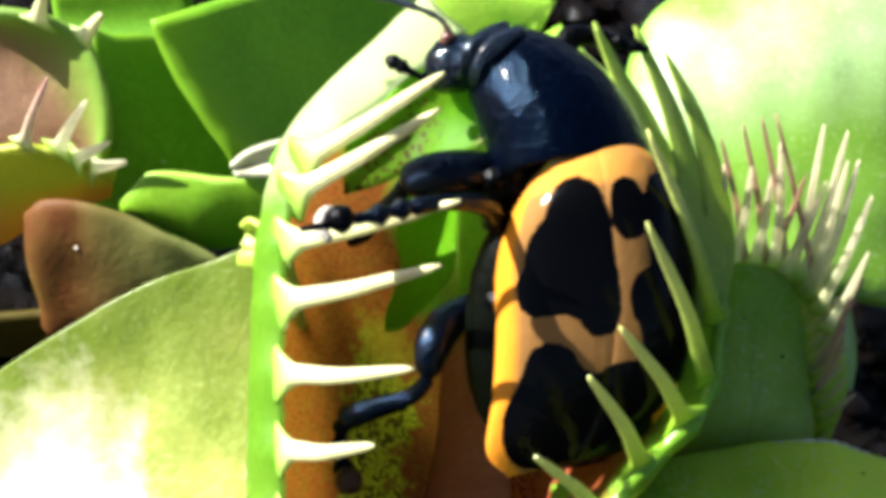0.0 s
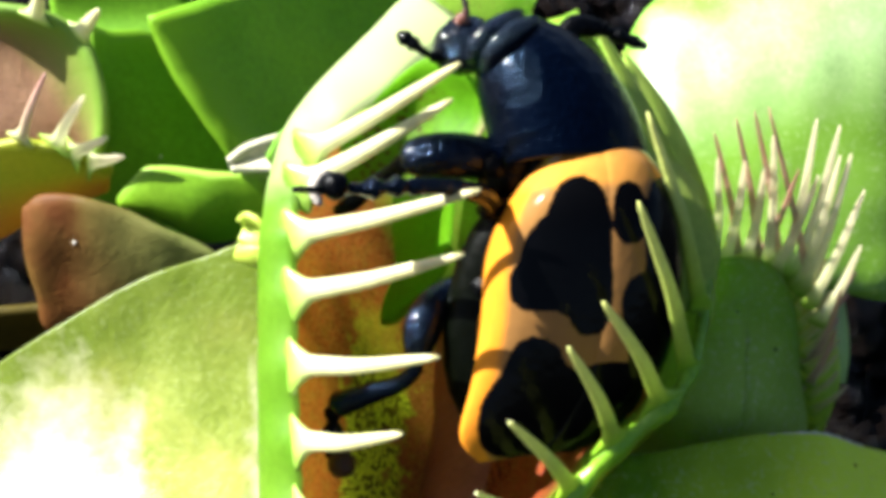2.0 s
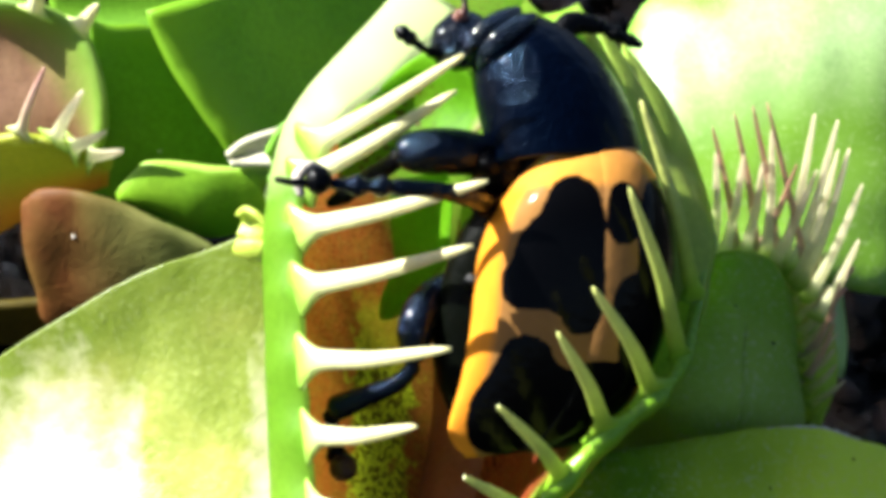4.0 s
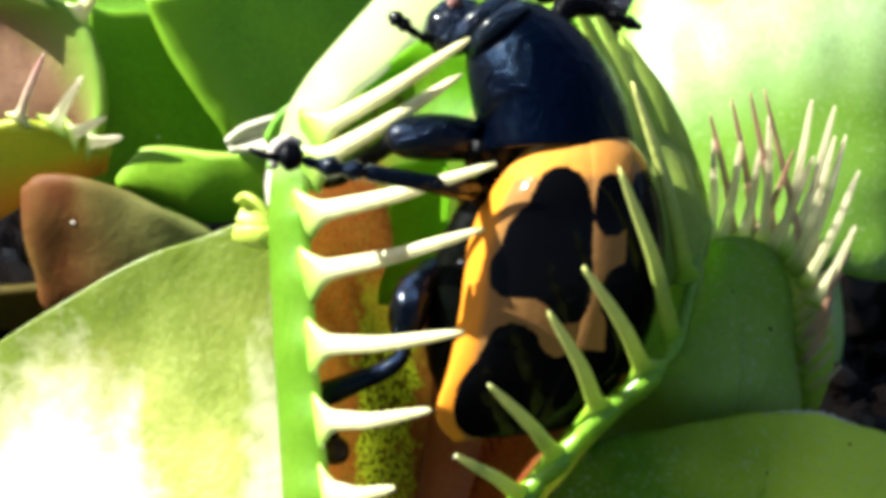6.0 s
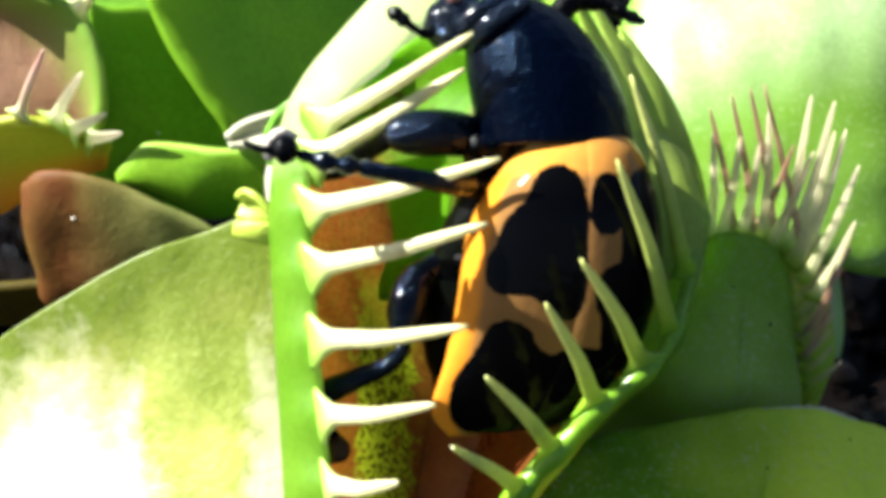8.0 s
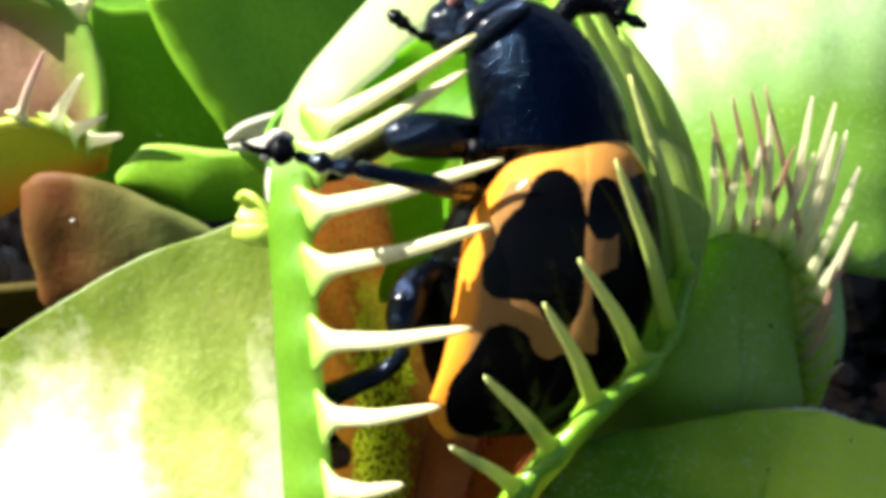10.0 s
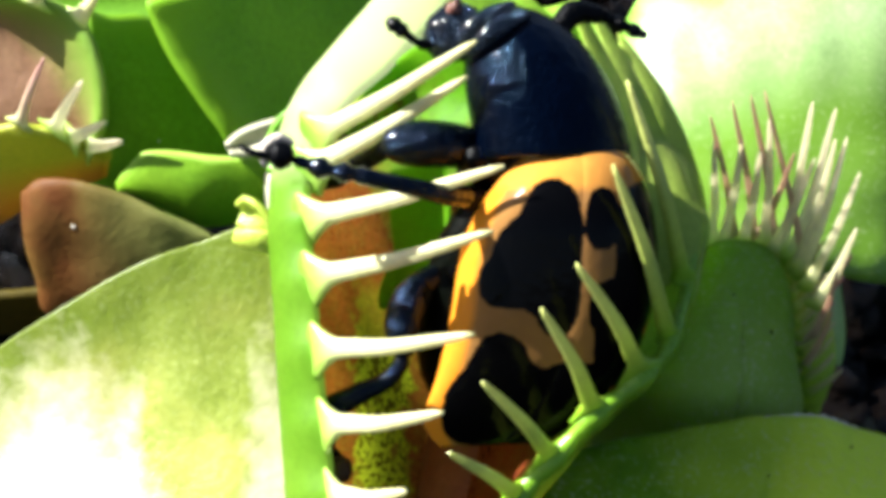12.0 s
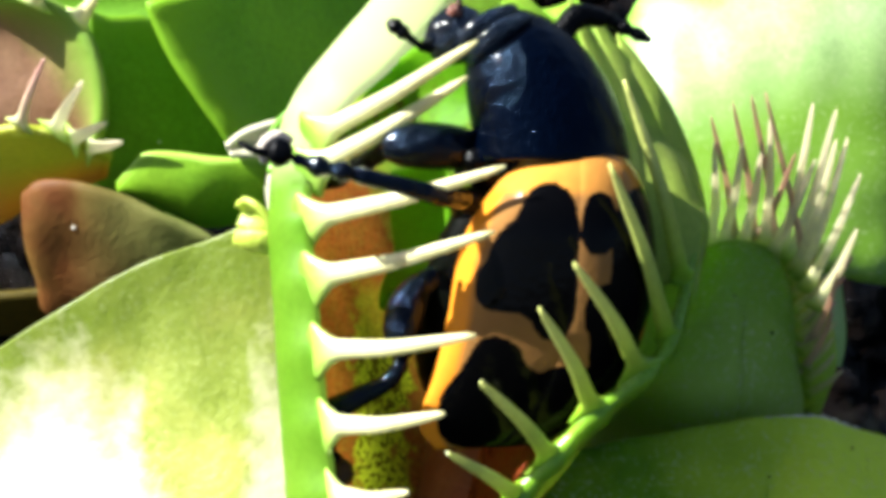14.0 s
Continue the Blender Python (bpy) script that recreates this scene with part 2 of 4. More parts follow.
TOOTH_MAUVE = tooth_skin("mauve_tooth_skin", (0.50, 0.56, 0.20), (0.62, 0.46, 0.30), (0.50, 0.28, 0.20), share=0.5)


def shell(name, colour, rough=0.16, gloss=0.12, relief=0.045, sheen=(1, 1, 1), spread=0.18):
    mat, tree, shader = principled(name)
    fine = fog(tree, 0.22, 4, 0.6)
    broad = fog(tree, 0.9, 3)
    col = ramp(tree, broad, [(0.3, tuple(c * 0.6 for c in colour)), (0.7, colour)])
    tree.links.new(col, shader.inputs["Base Color"])
    shader.inputs["Specular IOR Level"].default_value = gloss
    tree.links.new(ramp(tree, fine, [(0.3, (rough,) * 3), (0.7, (rough + spread,) * 3)]), shader.inputs["Roughness"])
    shader.inputs["Specular Tint"].default_value = (*sheen, 1)
    shader.inputs["Coat Tint"].default_value = (*sheen, 1)
    shader.inputs["Coat Weight"].default_value = gloss * 0.8
    shader.inputs["Coat Roughness"].default_value = 0.12
    bump(tree, shader, math_node(tree, "ADD", math_node(tree, "ADD", fine, math_node(tree, "MULTIPLY", fog(tree, 0.1, 2), 0.5)), broad), relief)
    return mat


BLUE_BLACK = shell("blue_black_shell", (0.0002, 0.0009, 0.0036), 0.07, 0.09, 0.05, sheen=(0.20, 0.50, 1.0), spread=0.08)
BLACK = shell("black_shell", (0.0010, 0.0012, 0.0018), 0.3, 0.05)
LEG_SHELL = shell("leg_shell", (0.0005, 0.0012, 0.003), 0.07, 0.19, 0.10, sheen=(0.28, 0.52, 0.95), spread=0.12)
HEAD_SHELL = shell("head_shell", (0.0004, 0.0012, 0.0036), 0.06, 0.4, 0.32, sheen=(0.45, 0.7, 1.0), spread=0.08)
BELLY = shell("belly_shell", (0.0012, 0.0018, 0.0008), 0.30, 0.03, 0.012)
RUST = shell("rust_shell", (0.05, 0.022, 0.012), 0.3)


def feeler_shell():
    """Rusty at the root, blue-grey towards the club."""
    mat, tree, shader = principled("feeler_shell")
    tree.links.new(ramp(tree, uv(tree)[0], [(0.1, (0.10, 0.03, 0.015)), (0.3, (0.02, 0.012, 0.012)), (0.6, (0.02, 0.035, 0.05)), (1.0, (0.07, 0.085, 0.09))]), shader.inputs["Base Color"])
    shader.inputs["Roughness"].default_value = 0.4
    bump(tree, shader, fog(tree, 0.15, 3), 0.03)
    return mat


FEELER_SHELL = feeler_shell()
PALE_PAD = shell("pale_pad", (0.45, 0.40, 0.34), 0.5)


def wing_shell():
    """Orange wing case, tan towards the seam where shade is painted in, with black blotches of ragged outline
    (millimetres on its own axes).
    """
    mat, tree, shader = principled("orange_and_black_wing_shell")
    coords = tree.nodes.new("ShaderNodeTexCoord").outputs["Object"]
    sep = tree.nodes.new("ShaderNodeSeparateXYZ")
    tree.links.new(coords, sep.inputs[0])
    ragged = math_node(tree, "MULTIPLY", math_node(tree, "SUBTRACT", fog(tree, 0.2, 5, 0.65), 0.5), 0.55)
    x = math_node(tree, "MULTIPLY", sep.outputs["X"], 1000.0)
    y = math_node(tree, "MULTIPLY", sep.outputs["Y"], 1000.0)
    total = None
    for cx, cy, rx, ry in BLOTCHES:
        dx = math_node(tree, "POWER", math_node(tree, "ABSOLUTE", math_node(tree, "DIVIDE", math_node(tree, "SUBTRACT", x, cx), rx)), 2.4)
        dy = math_node(tree, "POWER", math_node(tree, "ABSOLUTE", math_node(tree, "DIVIDE", math_node(tree, "SUBTRACT", y, cy), ry)), 2.4)
        inside = math_node(tree, "SUBTRACT", 1.0, math_node(tree, "ADD", dx, dy))
        swell = math_node(tree, "EXPONENT", math_node(tree, "MULTIPLY", inside, 4.0))
        total = swell if total is None else math_node(tree, "ADD", total, swell)
    total = math_node(tree, "MULTIPLY", math_node(tree, "LOGARITHM", total, math.e), 0.25)
    total = math_node(tree, "ADD", total, ragged)
    mask = ramp(tree, math_node(tree, "ADD", total, 0.5), [(0.47, (0, 0, 0)), (0.54, (1, 1, 1))])
    # the rim of each case stays orange all round; the tan within paints shade
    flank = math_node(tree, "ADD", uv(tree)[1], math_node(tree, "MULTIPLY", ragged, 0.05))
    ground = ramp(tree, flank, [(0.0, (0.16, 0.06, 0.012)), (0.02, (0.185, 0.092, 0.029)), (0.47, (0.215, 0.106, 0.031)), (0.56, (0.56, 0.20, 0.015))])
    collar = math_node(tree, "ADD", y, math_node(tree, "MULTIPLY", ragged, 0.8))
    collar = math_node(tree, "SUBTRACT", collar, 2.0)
    # the collar's orange fades on the far side as painted shade
    lit_side = ramp(tree, math_node(tree, "MULTIPLY", math_node(tree, "ADD", x, 1.0), 0.33), [(0.2, (1, 1, 1)), (0.75, (0.35, 0.35, 0.35))])
    ground = blend(tree, math_node(tree, "MULTIPLY", ramp(tree, collar, [(0.35, (0, 0, 0)), (0.6, (1, 1, 1))]), lit_side), ground, (0.50, 0.21, 0.03))
    ground = blend(tree, 0.25, ground, ramp(tree, fog(tree, 0.5, 4), [(0.3, (0.6, 0.55, 0.5)), (0.7, (1.15, 1.1, 1.0))]), "MULTIPLY")
    col = blend(tree, mask, ground, (0.0008, 0.0008, 0.001))
    tree.links.new(col, shader.inputs["Base Color"])
    shader.inputs["Roughness"].default_value = 0.13
    shader.inputs["Specular IOR Level"].default_value = 0.07
    pits = node(tree, "ShaderNodeTexVoronoi", Scale=1000 / 0.2)
    tree.links.new(coords, pits.inputs["Vector"])
    bump(tree, shader, math_node(tree, "ADD", pits.outputs["Distance"], fog(tree, 0.7, 3)), 0.012, 0.5)
    return mat


BLOTCHES = [(0.01, 1.39, 0.67, 1.29), (-0.35, 0.91, 0.72, 1.05), (0.17, 0.31, 0.5, 0.96), (-0.97, 0.46, 0.53, 0.55), (-0.68, 0.85, 0.57, 0.79), (-1.0, -1.48, 0.62, 0.86), (-1.4, -2.34, 0.81, 0.79), (-0.47, -2.25, 1.43, 0.86), (0.61, -1.78, 0.74, 0.57), (-1.0, -2.08, 0.9, 1.02), (1.06, 1.87, 0.35, 0.66), (1.47, -0.07, 0.62, 0.69), (1.92, 1.15, 0.55, 1.53), (-1.6, -2.61, 0.62, 0.5), (1.54, -1.0, 0.57, 0.74)]
WING = wing_shell()


def soil_skin():
    mat, tree, shader = principled("wet_peat")
    fine = fog(tree, 0.5, 6, 0.7)
    broad = fog(tree, 2.2, 4)
    tree.links.new(ramp(tree, broad, [(0.3, (0.0015, 0.001, 0.0008)), (0.7, (0.006, 0.004, 0.003))]), shader.inputs["Base Color"])
    tree.links.new(ramp(tree, fine, [(0.35, (0.03,) * 3), (0.65, (0.08,) * 3)]), shader.inputs["Roughness"])
    shader.inputs["Specular IOR Level"].default_value = 0.16
    bump(tree, shader, math_node(tree, "ADD", fine, broad), 0.5)
    return mat


SOIL = soil_skin()


# ---- shapes ----
ORIGIN = {}


def spline(points, n):
    """n + 1 places along a smooth curve through the points."""
    p = [Vector(q) for q in points]
    if len(p) == 2:
        return [p[0].lerp(p[1], i / n) for i in range(n + 1)]
    p = [p[0] * 2 - p[1]] + p + [p[-1] * 2 - p[-2]]
    out = []
    for i in range(n + 1):
        s = i / n * (len(p) - 3)
        k = min(int(s), len(p) - 4)
        t = s - k
        a, b, c, d = p[k:k + 4]
        out.append(0.5 * (2 * b + (c - a) * t + (2 * a - 5 * b + 4 * c - d) * t * t + (3 * b - a - 3 * c + d) * t ** 3))
    return out


def along(values, s):
    """A value from a list, s from 0 to 1."""
    k = s * (len(values) - 1)
    i = min(int(k), len(values) - 2)
    return values[i] + (values[i + 1] - values[i]) * (k - i)


def sheet(place, nu, nv, thick, flip=False):
    """A closed skin round the surface place(u, v), tapering to a rounded edge; the upper side has material 0, the under side 1."""
    us = [i / nu for i in range(nu + 1)]
    vs = [0.5 - 0.5 * math.cos(math.pi * j / nv) for j in range(nv + 1)]
    mid = [[Vector(place(u, v)) for v in vs] for u in us]
    bm = bmesh.new()
    layer = bm.loops.layers.uv.new("UVMap")
    top, low = [], []
    for i, u in enumerate(us):
        up_row, low_row = [], []
        for j, v in enumerate(vs):
            du = mid[min(i + 1, nu)][j] - mid[max(i - 1, 0)][j]
            dv = mid[i][min(j + 1, nv)] - mid[i][max(j - 1, 0)]
            n = du.cross(dv)
            n = n.normalized() if n.length > 1e-9 else Vector((0, 0, 1))
            edge = min(v, 1 - v, u, 1 - u)
            half = 0.5 * thick * min(1.0, edge / 0.05) ** 0.5
            a = bm.verts.new(mid[i][j] + n * half)
            up_row.append(a)
            low_row.append(a if edge <= 0 else bm.verts.new(mid[i][j] - n * half))
        top.append(up_row)
        low.append(low_row)
    for rows, side in ((top, 0), (low, 1)):
        for i in range(nu):
            for j in range(nv):
                ring = [(rows[i][j], us[i], vs[j]), (rows[i + 1][j], us[i + 1], vs[j]),
                        (rows[i + 1][j + 1], us[i + 1], vs[j + 1]), (rows[i][j + 1], us[i], vs[j + 1])]
                if side == 1:
                    ring.reverse()
                if len({q[0] for q in ring}) < 4:
                    continue
                if bm.faces.get([q[0] for q in ring]):
                    continue
                f = bm.faces.new([q[0] for q in ring])
                f.smooth = True
                f.material_index = side if not flip else 1 - side
                for loop, (_, uu, vv) in zip(f.loops, ring):
                    loop[layer].uv = (uu, vv)
    return bm


def blade(a, b, bulge=0.5, thick=0.35, nu=40, nv=16, skew=1.0, ends=0.0, scallop=0.0, ripple=0.0, seed=0.0, flip=False):
    """A leaf between two edges, bulging off the straight line between them; scallop notches edge a between its given places."""
    n = nu * 4
    ca, cb = spline(a, n), spline(b, n)
    spans = len(a) - 1

    def place(u, v):
        k = min(n, round(u * n))
        p, q = ca[k], cb[k]
        along_u = (ca[min(n, k + 2)] - ca[max(0, k - 2)]) + (cb[min(n, k + 2)] - cb[max(0, k - 2)])
        across = q - p
        out = along_u.cross(across).normalized()
        if scallop:
            dip = 0.5 - 0.5 * math.cos(2 * math.pi * u * spans)
            p = p + across.normalized() * scallop * dip ** 0.7 * max(0.0, 1 - v / 0.2) ** 2
        swell = (along(bulge, u) if isinstance(bulge, list) else bulge) * math.sin(math.pi * v ** skew)
        if ends:
            swell *= (1 - ends) + ends * math.sin(math.pi * u)
        r = p + across * v + out * swell
        if ripple:
            r = r + out * ripple * noise.noise(r * 0.8 + Vector((seed, seed, 0)))
        return r

    return sheet(place, nu, nv, thick, flip)


def tube(points, radii, nu=24, sides=10, flat=1.0, face=(0, 0, 1), knobs=0.0, knob_count=0, thick=None):
    """A tapering limb through the points; flat or thick (a list like radii) set its depth along face."""
    line = spline(points, nu)
    bm = bmesh.new()
    layer = bm.loops.layers.uv.new("UVMap")
    rings = []
    for i, p in enumerate(line):
        t = (line[min(i + 1, nu)] - line[max(i - 1, 0)]).normalized()
        side = t.cross(Vector(face))
        side = side.normalized() if side.length > 1e-6 else Vector((1, 0, 0))
        up = side.cross(t).normalized()
        r = along(radii, i / nu)
        if knobs:
            r *= 1 + knobs * math.sin(math.pi * 2 * knob_count * i / nu)
        close = min(1.0, (min(i, nu - i) / nu * 14 + 0.25)) ** 0.5
        r *= close
        deep = along(thick, i / nu) * close if thick else r * flat
        rings.append([bm.verts.new(p + (side * math.cos(a) + up * math.sin(a) * deep / r) * r)
                      for a in (2 * math.pi * k / sides for k in range(sides))])
    for i in range(nu):
        for k in range(sides):
            m = (k + 1) % sides
            f = bm.faces.new((rings[i][k], rings[i][m], rings[i + 1][m], rings[i + 1][k]))
            f.smooth = True
            for loop, (uu, vv) in zip(f.loops, ((i, k), (i, k + 1), (i + 1, k + 1), (i + 1, k))):
                loop[layer].uv = (uu / nu, vv / sides)
    for ring, uu in ((rings[0][::-1], 0.0), (rings[-1], 1.0)):
        f = bm.faces.new(ring)
        for loop in f.loops:
            loop[layer].uv = (uu, 0)
    return bm


def ball(radii, m=None, bumps=0.0, size=1.0, square=1.0, seed=0.0):
    """A rounded body with uneven skin, set by the matrix m."""
    bm = bmesh.new()
    bmesh.ops.create_uvsphere(bm, u_segments=28, v_segments=18, radius=1.0)
    for v in bm.verts:
        c = v.co
        c = Vector([math.copysign(abs(q) ** square, q) for q in c])
        c = c * (1 + bumps * noise.noise(v.co / size + Vector((seed, 0, 0))))
        v.co = Vector((c.x * radii[0], c.y * radii[1], c.z * radii[2]))
    if m is not None:
        bm.transform(m)
    for f in bm.faces:
        f.smooth = True
    return bm


def thing(name, at, label, category, group=""):
    ob = new(name)
    ob.empty_display_size = 0.001
    ob.matrix_world = SLOPE @ Matrix.Translation(Vector(at) * MM)
    ORIGIN[ob] = Vector(at)
    return tagged(ob, label, category, group)


def part(name, bm, material, parent=None, label="", pivot=None, local=None):
    """Links a bmesh, in millimetres of the slope's axes, as one mesh under its parent. pivot: its own turning point;
    local: the rigid matrix of the axes in which the bmesh was made."""
    base = ORIGIN[parent] if parent else Vector((0, 0, 0))
    own = Vector(pivot) if pivot is not None else base.copy()
    if local is None:
        bm.transform(Matrix.Scale(MM, 4) @ Matrix.Translation(-own))
    else:
        bm.transform(Matrix.Scale(MM, 4))
        own = local.translation.copy()
    bmesh.ops.recalc_face_normals(bm, faces=bm.faces)
    mesh = bpy.data.meshes.new(name)
    bm.to_mesh(mesh)
    bm.free()
    for mat in (material if isinstance(material, (list, tuple)) else [material]):
        mesh.materials.append(mat)
    ob = new(name, mesh)
    ob.parent = parent
    turn = local.to_3x3().to_4x4() if local is not None else Matrix.Identity(4)
    ob.matrix_basis = Matrix.Translation((own - base) * MM) @ turn
    if parent is None:
        ob.matrix_basis = SLOPE @ ob.matrix_basis
    ORIGIN[ob] = own
    if label:
        tagged(ob, label)
    return ob


def tooth(foot, tip, wide, material, parent, bend=(0, 0, 0), flat=0.6, flare=2.5, rooted=0.9):
    """One marginal bristle: broad where it leaves the rim, fine at the tip."""
    a, b = Vector(foot), Vector(tip)
    back = (a - b).normalized() * wide * rooted
    mid = a.lerp(b, 0.5) + Vector(bend)
    tail = 0.34 if flare > 1.5 else 0.55
    wings = [flare * 1.1, flare, flare * 0.62, 1.12, 1.0, 0.95, 0.9, 0.85, 0.78, 0.7, 0.62, 0.3 + tail / 2, tail]
    bm = tube([a + back, a.lerp(mid, 0.35), mid, b], [wide * w for w in wings], 26, 12,
              thick=[wide * flat * w for w in (0.25, 0.8, 1.15, 1.2, 1.1, 1.05, 1, 0.95, 0.9, 0.8, 0.7, 0.55, 0.4)])
    return part("tooth", bm, material, parent)


# ---- ground ----
def ground():
    """Peat, level, from under the plant to the horizon; lumpy near by."""
    steps = [i * 0.0006 for i in range(0, 56)]
    while steps[-1] < 400:
        steps.append(steps[-1] * 1.35 + 0.001)
    axis = sorted({-s for s in steps} | set(steps))
    bm = bmesh.new()
    grid = []
    for x in axis:
        row = []
        for y in axis:
            near = max(0.0, 1 - max(abs(x), abs(y - 0.006)) / 0.045)
            p = Vector((x, y + 0.006, 0))
            h = 0.0022 * noise.noise(p * 260) + 0.0012 * noise.noise(p * 700) + 0.0006 * noise.noise(p * 1600)
            row.append(bm.verts.new((x, y + 0.006, h * min(1, near * 3))))
        grid.append(row)
    for i in range(len(axis) - 1):
        for j in range(len(axis) - 1):
            f = bm.faces.new((grid[i][j], grid[i + 1][j], grid[i + 1][j + 1], grid[i][j + 1]))
            f.smooth = True
    mesh = bpy.data.meshes.new("ground")
    bm.to_mesh(mesh)
    bm.free()
    mesh.materials.append(SOIL)
    return tagged(new("ground", mesh), "dark wet peat soil under the plants", "soil", kind="structure")


ground()


def crumbs():
    """Loose peat: small wet lumps strewn over the ground."""
    rng = random.Random(4)
    seed_bm = bmesh.new()
    bmesh.ops.create_icosphere(seed_bm, subdivisions=2, radius=1.0)
    shape = [v.co.copy() for v in seed_bm.verts]
    tris = [[v.index for v in f.verts] for f in seed_bm.faces]
    seed_bm.free()
    verts, faces = [], []
    for _ in range(1500):
        at = Vector((rng.uniform(-0.017, 0.017), rng.uniform(-0.002, 0.031), rng.uniform(-0.0004, 0.0008)))
        size = Vector([rng.uniform(0.00025, 0.0008) for _ in range(3)])
        turn = Euler([rng.uniform(0, 6.3) for _ in range(3)]).to_matrix()
        shift = Vector((rng.uniform(0, 50), 0, 0))
        base = len(verts)
        for c in shape:
            k = 1 + 0.45 * noise.noise(c * 1.4 + shift) + 0.2 * noise.noise(c * 3.5 + shift)
            verts.append(at + turn @ Vector((c.x * size.x, c.y * size.y, c.z * size.z)) * k)
        faces.extend([base + i for i in t] for t in tris)
    mesh = bpy.data.meshes.new("peat_crumbs")
    mesh.from_pydata(verts, [], faces)
    mesh.shade_smooth()
    mesh.materials.append(SOIL)
    return tagged(new("peat_crumbs", mesh), "loose wet crumbs of dark peat on the ground", "soil", kind="stuff")


crumbs()


# ---- the trap with the beetle ----
trap = thing("flytrap", (0.22, -3.56, -5.00), "green venus flytrap closing its toothed red-lined trap on a beetle", "flytrap")

LEFT_RIM = [(-2.37, -6.18, 2.40), (-2.43, -5.05, 2.40), (-2.58, -3.54, 2.30), (-2.72, -1.96, 2.20), (-2.83, -0.44, 2.00), (-2.95, 0.83, 1.70),
            (-2.91, 1.91, 1.30), (-2.67, 2.70, 1.10), (-1.91, 3.43, 0.90), (-0.77, 4.48, 0.45), (0.39, 5.80, -0.50)]
HINGE = [(-0.19, -7.55, -4.00), (0.08, -5.70, -4.40), (0.22, -3.56, -5.00), (0.29, -0.82, -5.40), (0.43, 1.95, -5.20), (0.89, 4.49, -4.20), (1.44, 7.20, -4.20)]
LEFT_HINGE = HINGE[:4] + [(0.43, 1.94, -5.00), (0.88, 4.30, -3.60), (1.98, 7.06, -4.20)]
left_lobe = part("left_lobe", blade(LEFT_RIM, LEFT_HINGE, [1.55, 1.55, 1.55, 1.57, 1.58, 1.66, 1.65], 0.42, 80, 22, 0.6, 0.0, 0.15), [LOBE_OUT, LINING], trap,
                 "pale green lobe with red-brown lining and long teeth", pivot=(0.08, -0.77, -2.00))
LEFT_TEETH = [((-2.37, -6.15, 2.40), (-1.07, -5.66, 4.60)), ((-2.43, -5.01, 2.40), (-0.93, -4.70, 4.80)), ((-2.55, -3.54, 2.30), (-0.20, -3.14, 4.80)),
              ((-2.70, -1.96, 2.20), (0.44, -1.59, 4.60)), ((-2.81, -0.44, 2.00), (0.84, 0.48, 4.50)), ((-2.95, 0.80, 1.60), (1.10, 1.80, 4.20)),
              ((-2.85, 1.91, 1.30), (0.40, 3.71, 3.00)), ((-2.74, 2.63, 1.10), (0.57, 4.37, 3.90))]
for foot, tip in LEFT_TEETH:
    tooth(foot, tip, 0.21, TOOTH_PALE, left_lobe, (0, -0.08, 0.25), 0.6, 3.0, 1.8)

RIGHT_RIM = [(0.80, -6.28, 1.60), (1.69, -5.17, 2.00), (2.40, -4.39, 2.20), (3.31, -3.40, 2.40), (4.30, -2.61, 2.40), (4.90, -1.88, 2.00),
             (5.37, -0.60, 1.00), (5.76, 0.77, -0.30), (5.54, 2.64, -2.60), (4.60, 4.54, -4.00), (3.23, 6.32, -4.80)]
right_lobe = part("right_lobe", blade(RIGHT_RIM, HINGE, [-0.3, -0.3, -0.4, -0.8, -1.2, -1.2], 0.62, 80, 22, 0.6, 0.0, 0.22), [LINING_GREEN, LOBE_OUT], trap,
                  "green lobe seen along its toothed rim", pivot=(2.86, -0.78, -3.00))
RIGHT_TEETH = [((1.69, -5.17, 2.00), (0.22, -4.05, 4.60)), ((2.40, -4.36, 2.20), (0.89, -2.62, 4.80)), ((3.28, -3.38, 2.40), (2.07, -1.15, 4.90)),
               ((4.27, -2.58, 2.40), (2.77, -0.26, 4.90)), ((4.87, -1.88, 2.00), (3.49, 1.72, 4.90)), ((5.24, -0.60, 1.40), (3.88, 3.53, 3.40))]
for k, (foot, tip) in enumerate(RIGHT_TEETH):
    tooth(foot, tip, 0.18, TOOTH_GREEN, right_lobe, (0.10, 0.0, 0.2), 0.7, 3.3 if k < 4 else 1.6, 0.4)
part("sheer_wing", blade([(5.61, -0.36, 0.55), (5.82, 0.64, 0.05), (5.71, 1.95, -1.45), (5.23, 3.18, -2.75), (4.52, 5.00, -3.85)],
                         [(4.48, -0.97, 1.00), (4.38, 0.50, 0.80), (4.05, 1.88, 0.30), (3.79, 3.04, -0.40), (3.44, 4.66, -1.70)],
                         0.18, 0.14, 40, 16, ripple=0.15, seed=8.0), [SHEER_WING, SHEER_WING], right_lobe, "sheer pale wing of the lobe beside the beetle")
# long flat teeth that fold on to the wing as the trap shuts
fan_teeth = []
for points in ([(5.49, -0.11, -0.10), (5.56, 1.41, -0.80), (5.03, 3.45, -1.90), (4.11, 5.16, -2.80)],
               [(5.04, -0.36, 0.30), (4.97, 1.39, -0.20), (4.42, 3.53, -1.10), (3.39, 5.72, -1.90)],
               [(4.71, -0.48, 0.50), (4.49, 1.38, 0.30), (3.93, 3.48, -0.50), (2.89, 5.89, -1.10)]):
    fan_teeth.append(part("tooth", tube(points, [0.60, 0.62, 0.58, 0.48, 0.34, 0.12], 30, 12, face=(0.7, 0.1, 0.7), thick=[0.05, 0.05, 0.04, 0.04, 0.04, 0.03]),
                          SHEER_WING, right_lobe, "broad sheer tooth", pivot=points[0]))
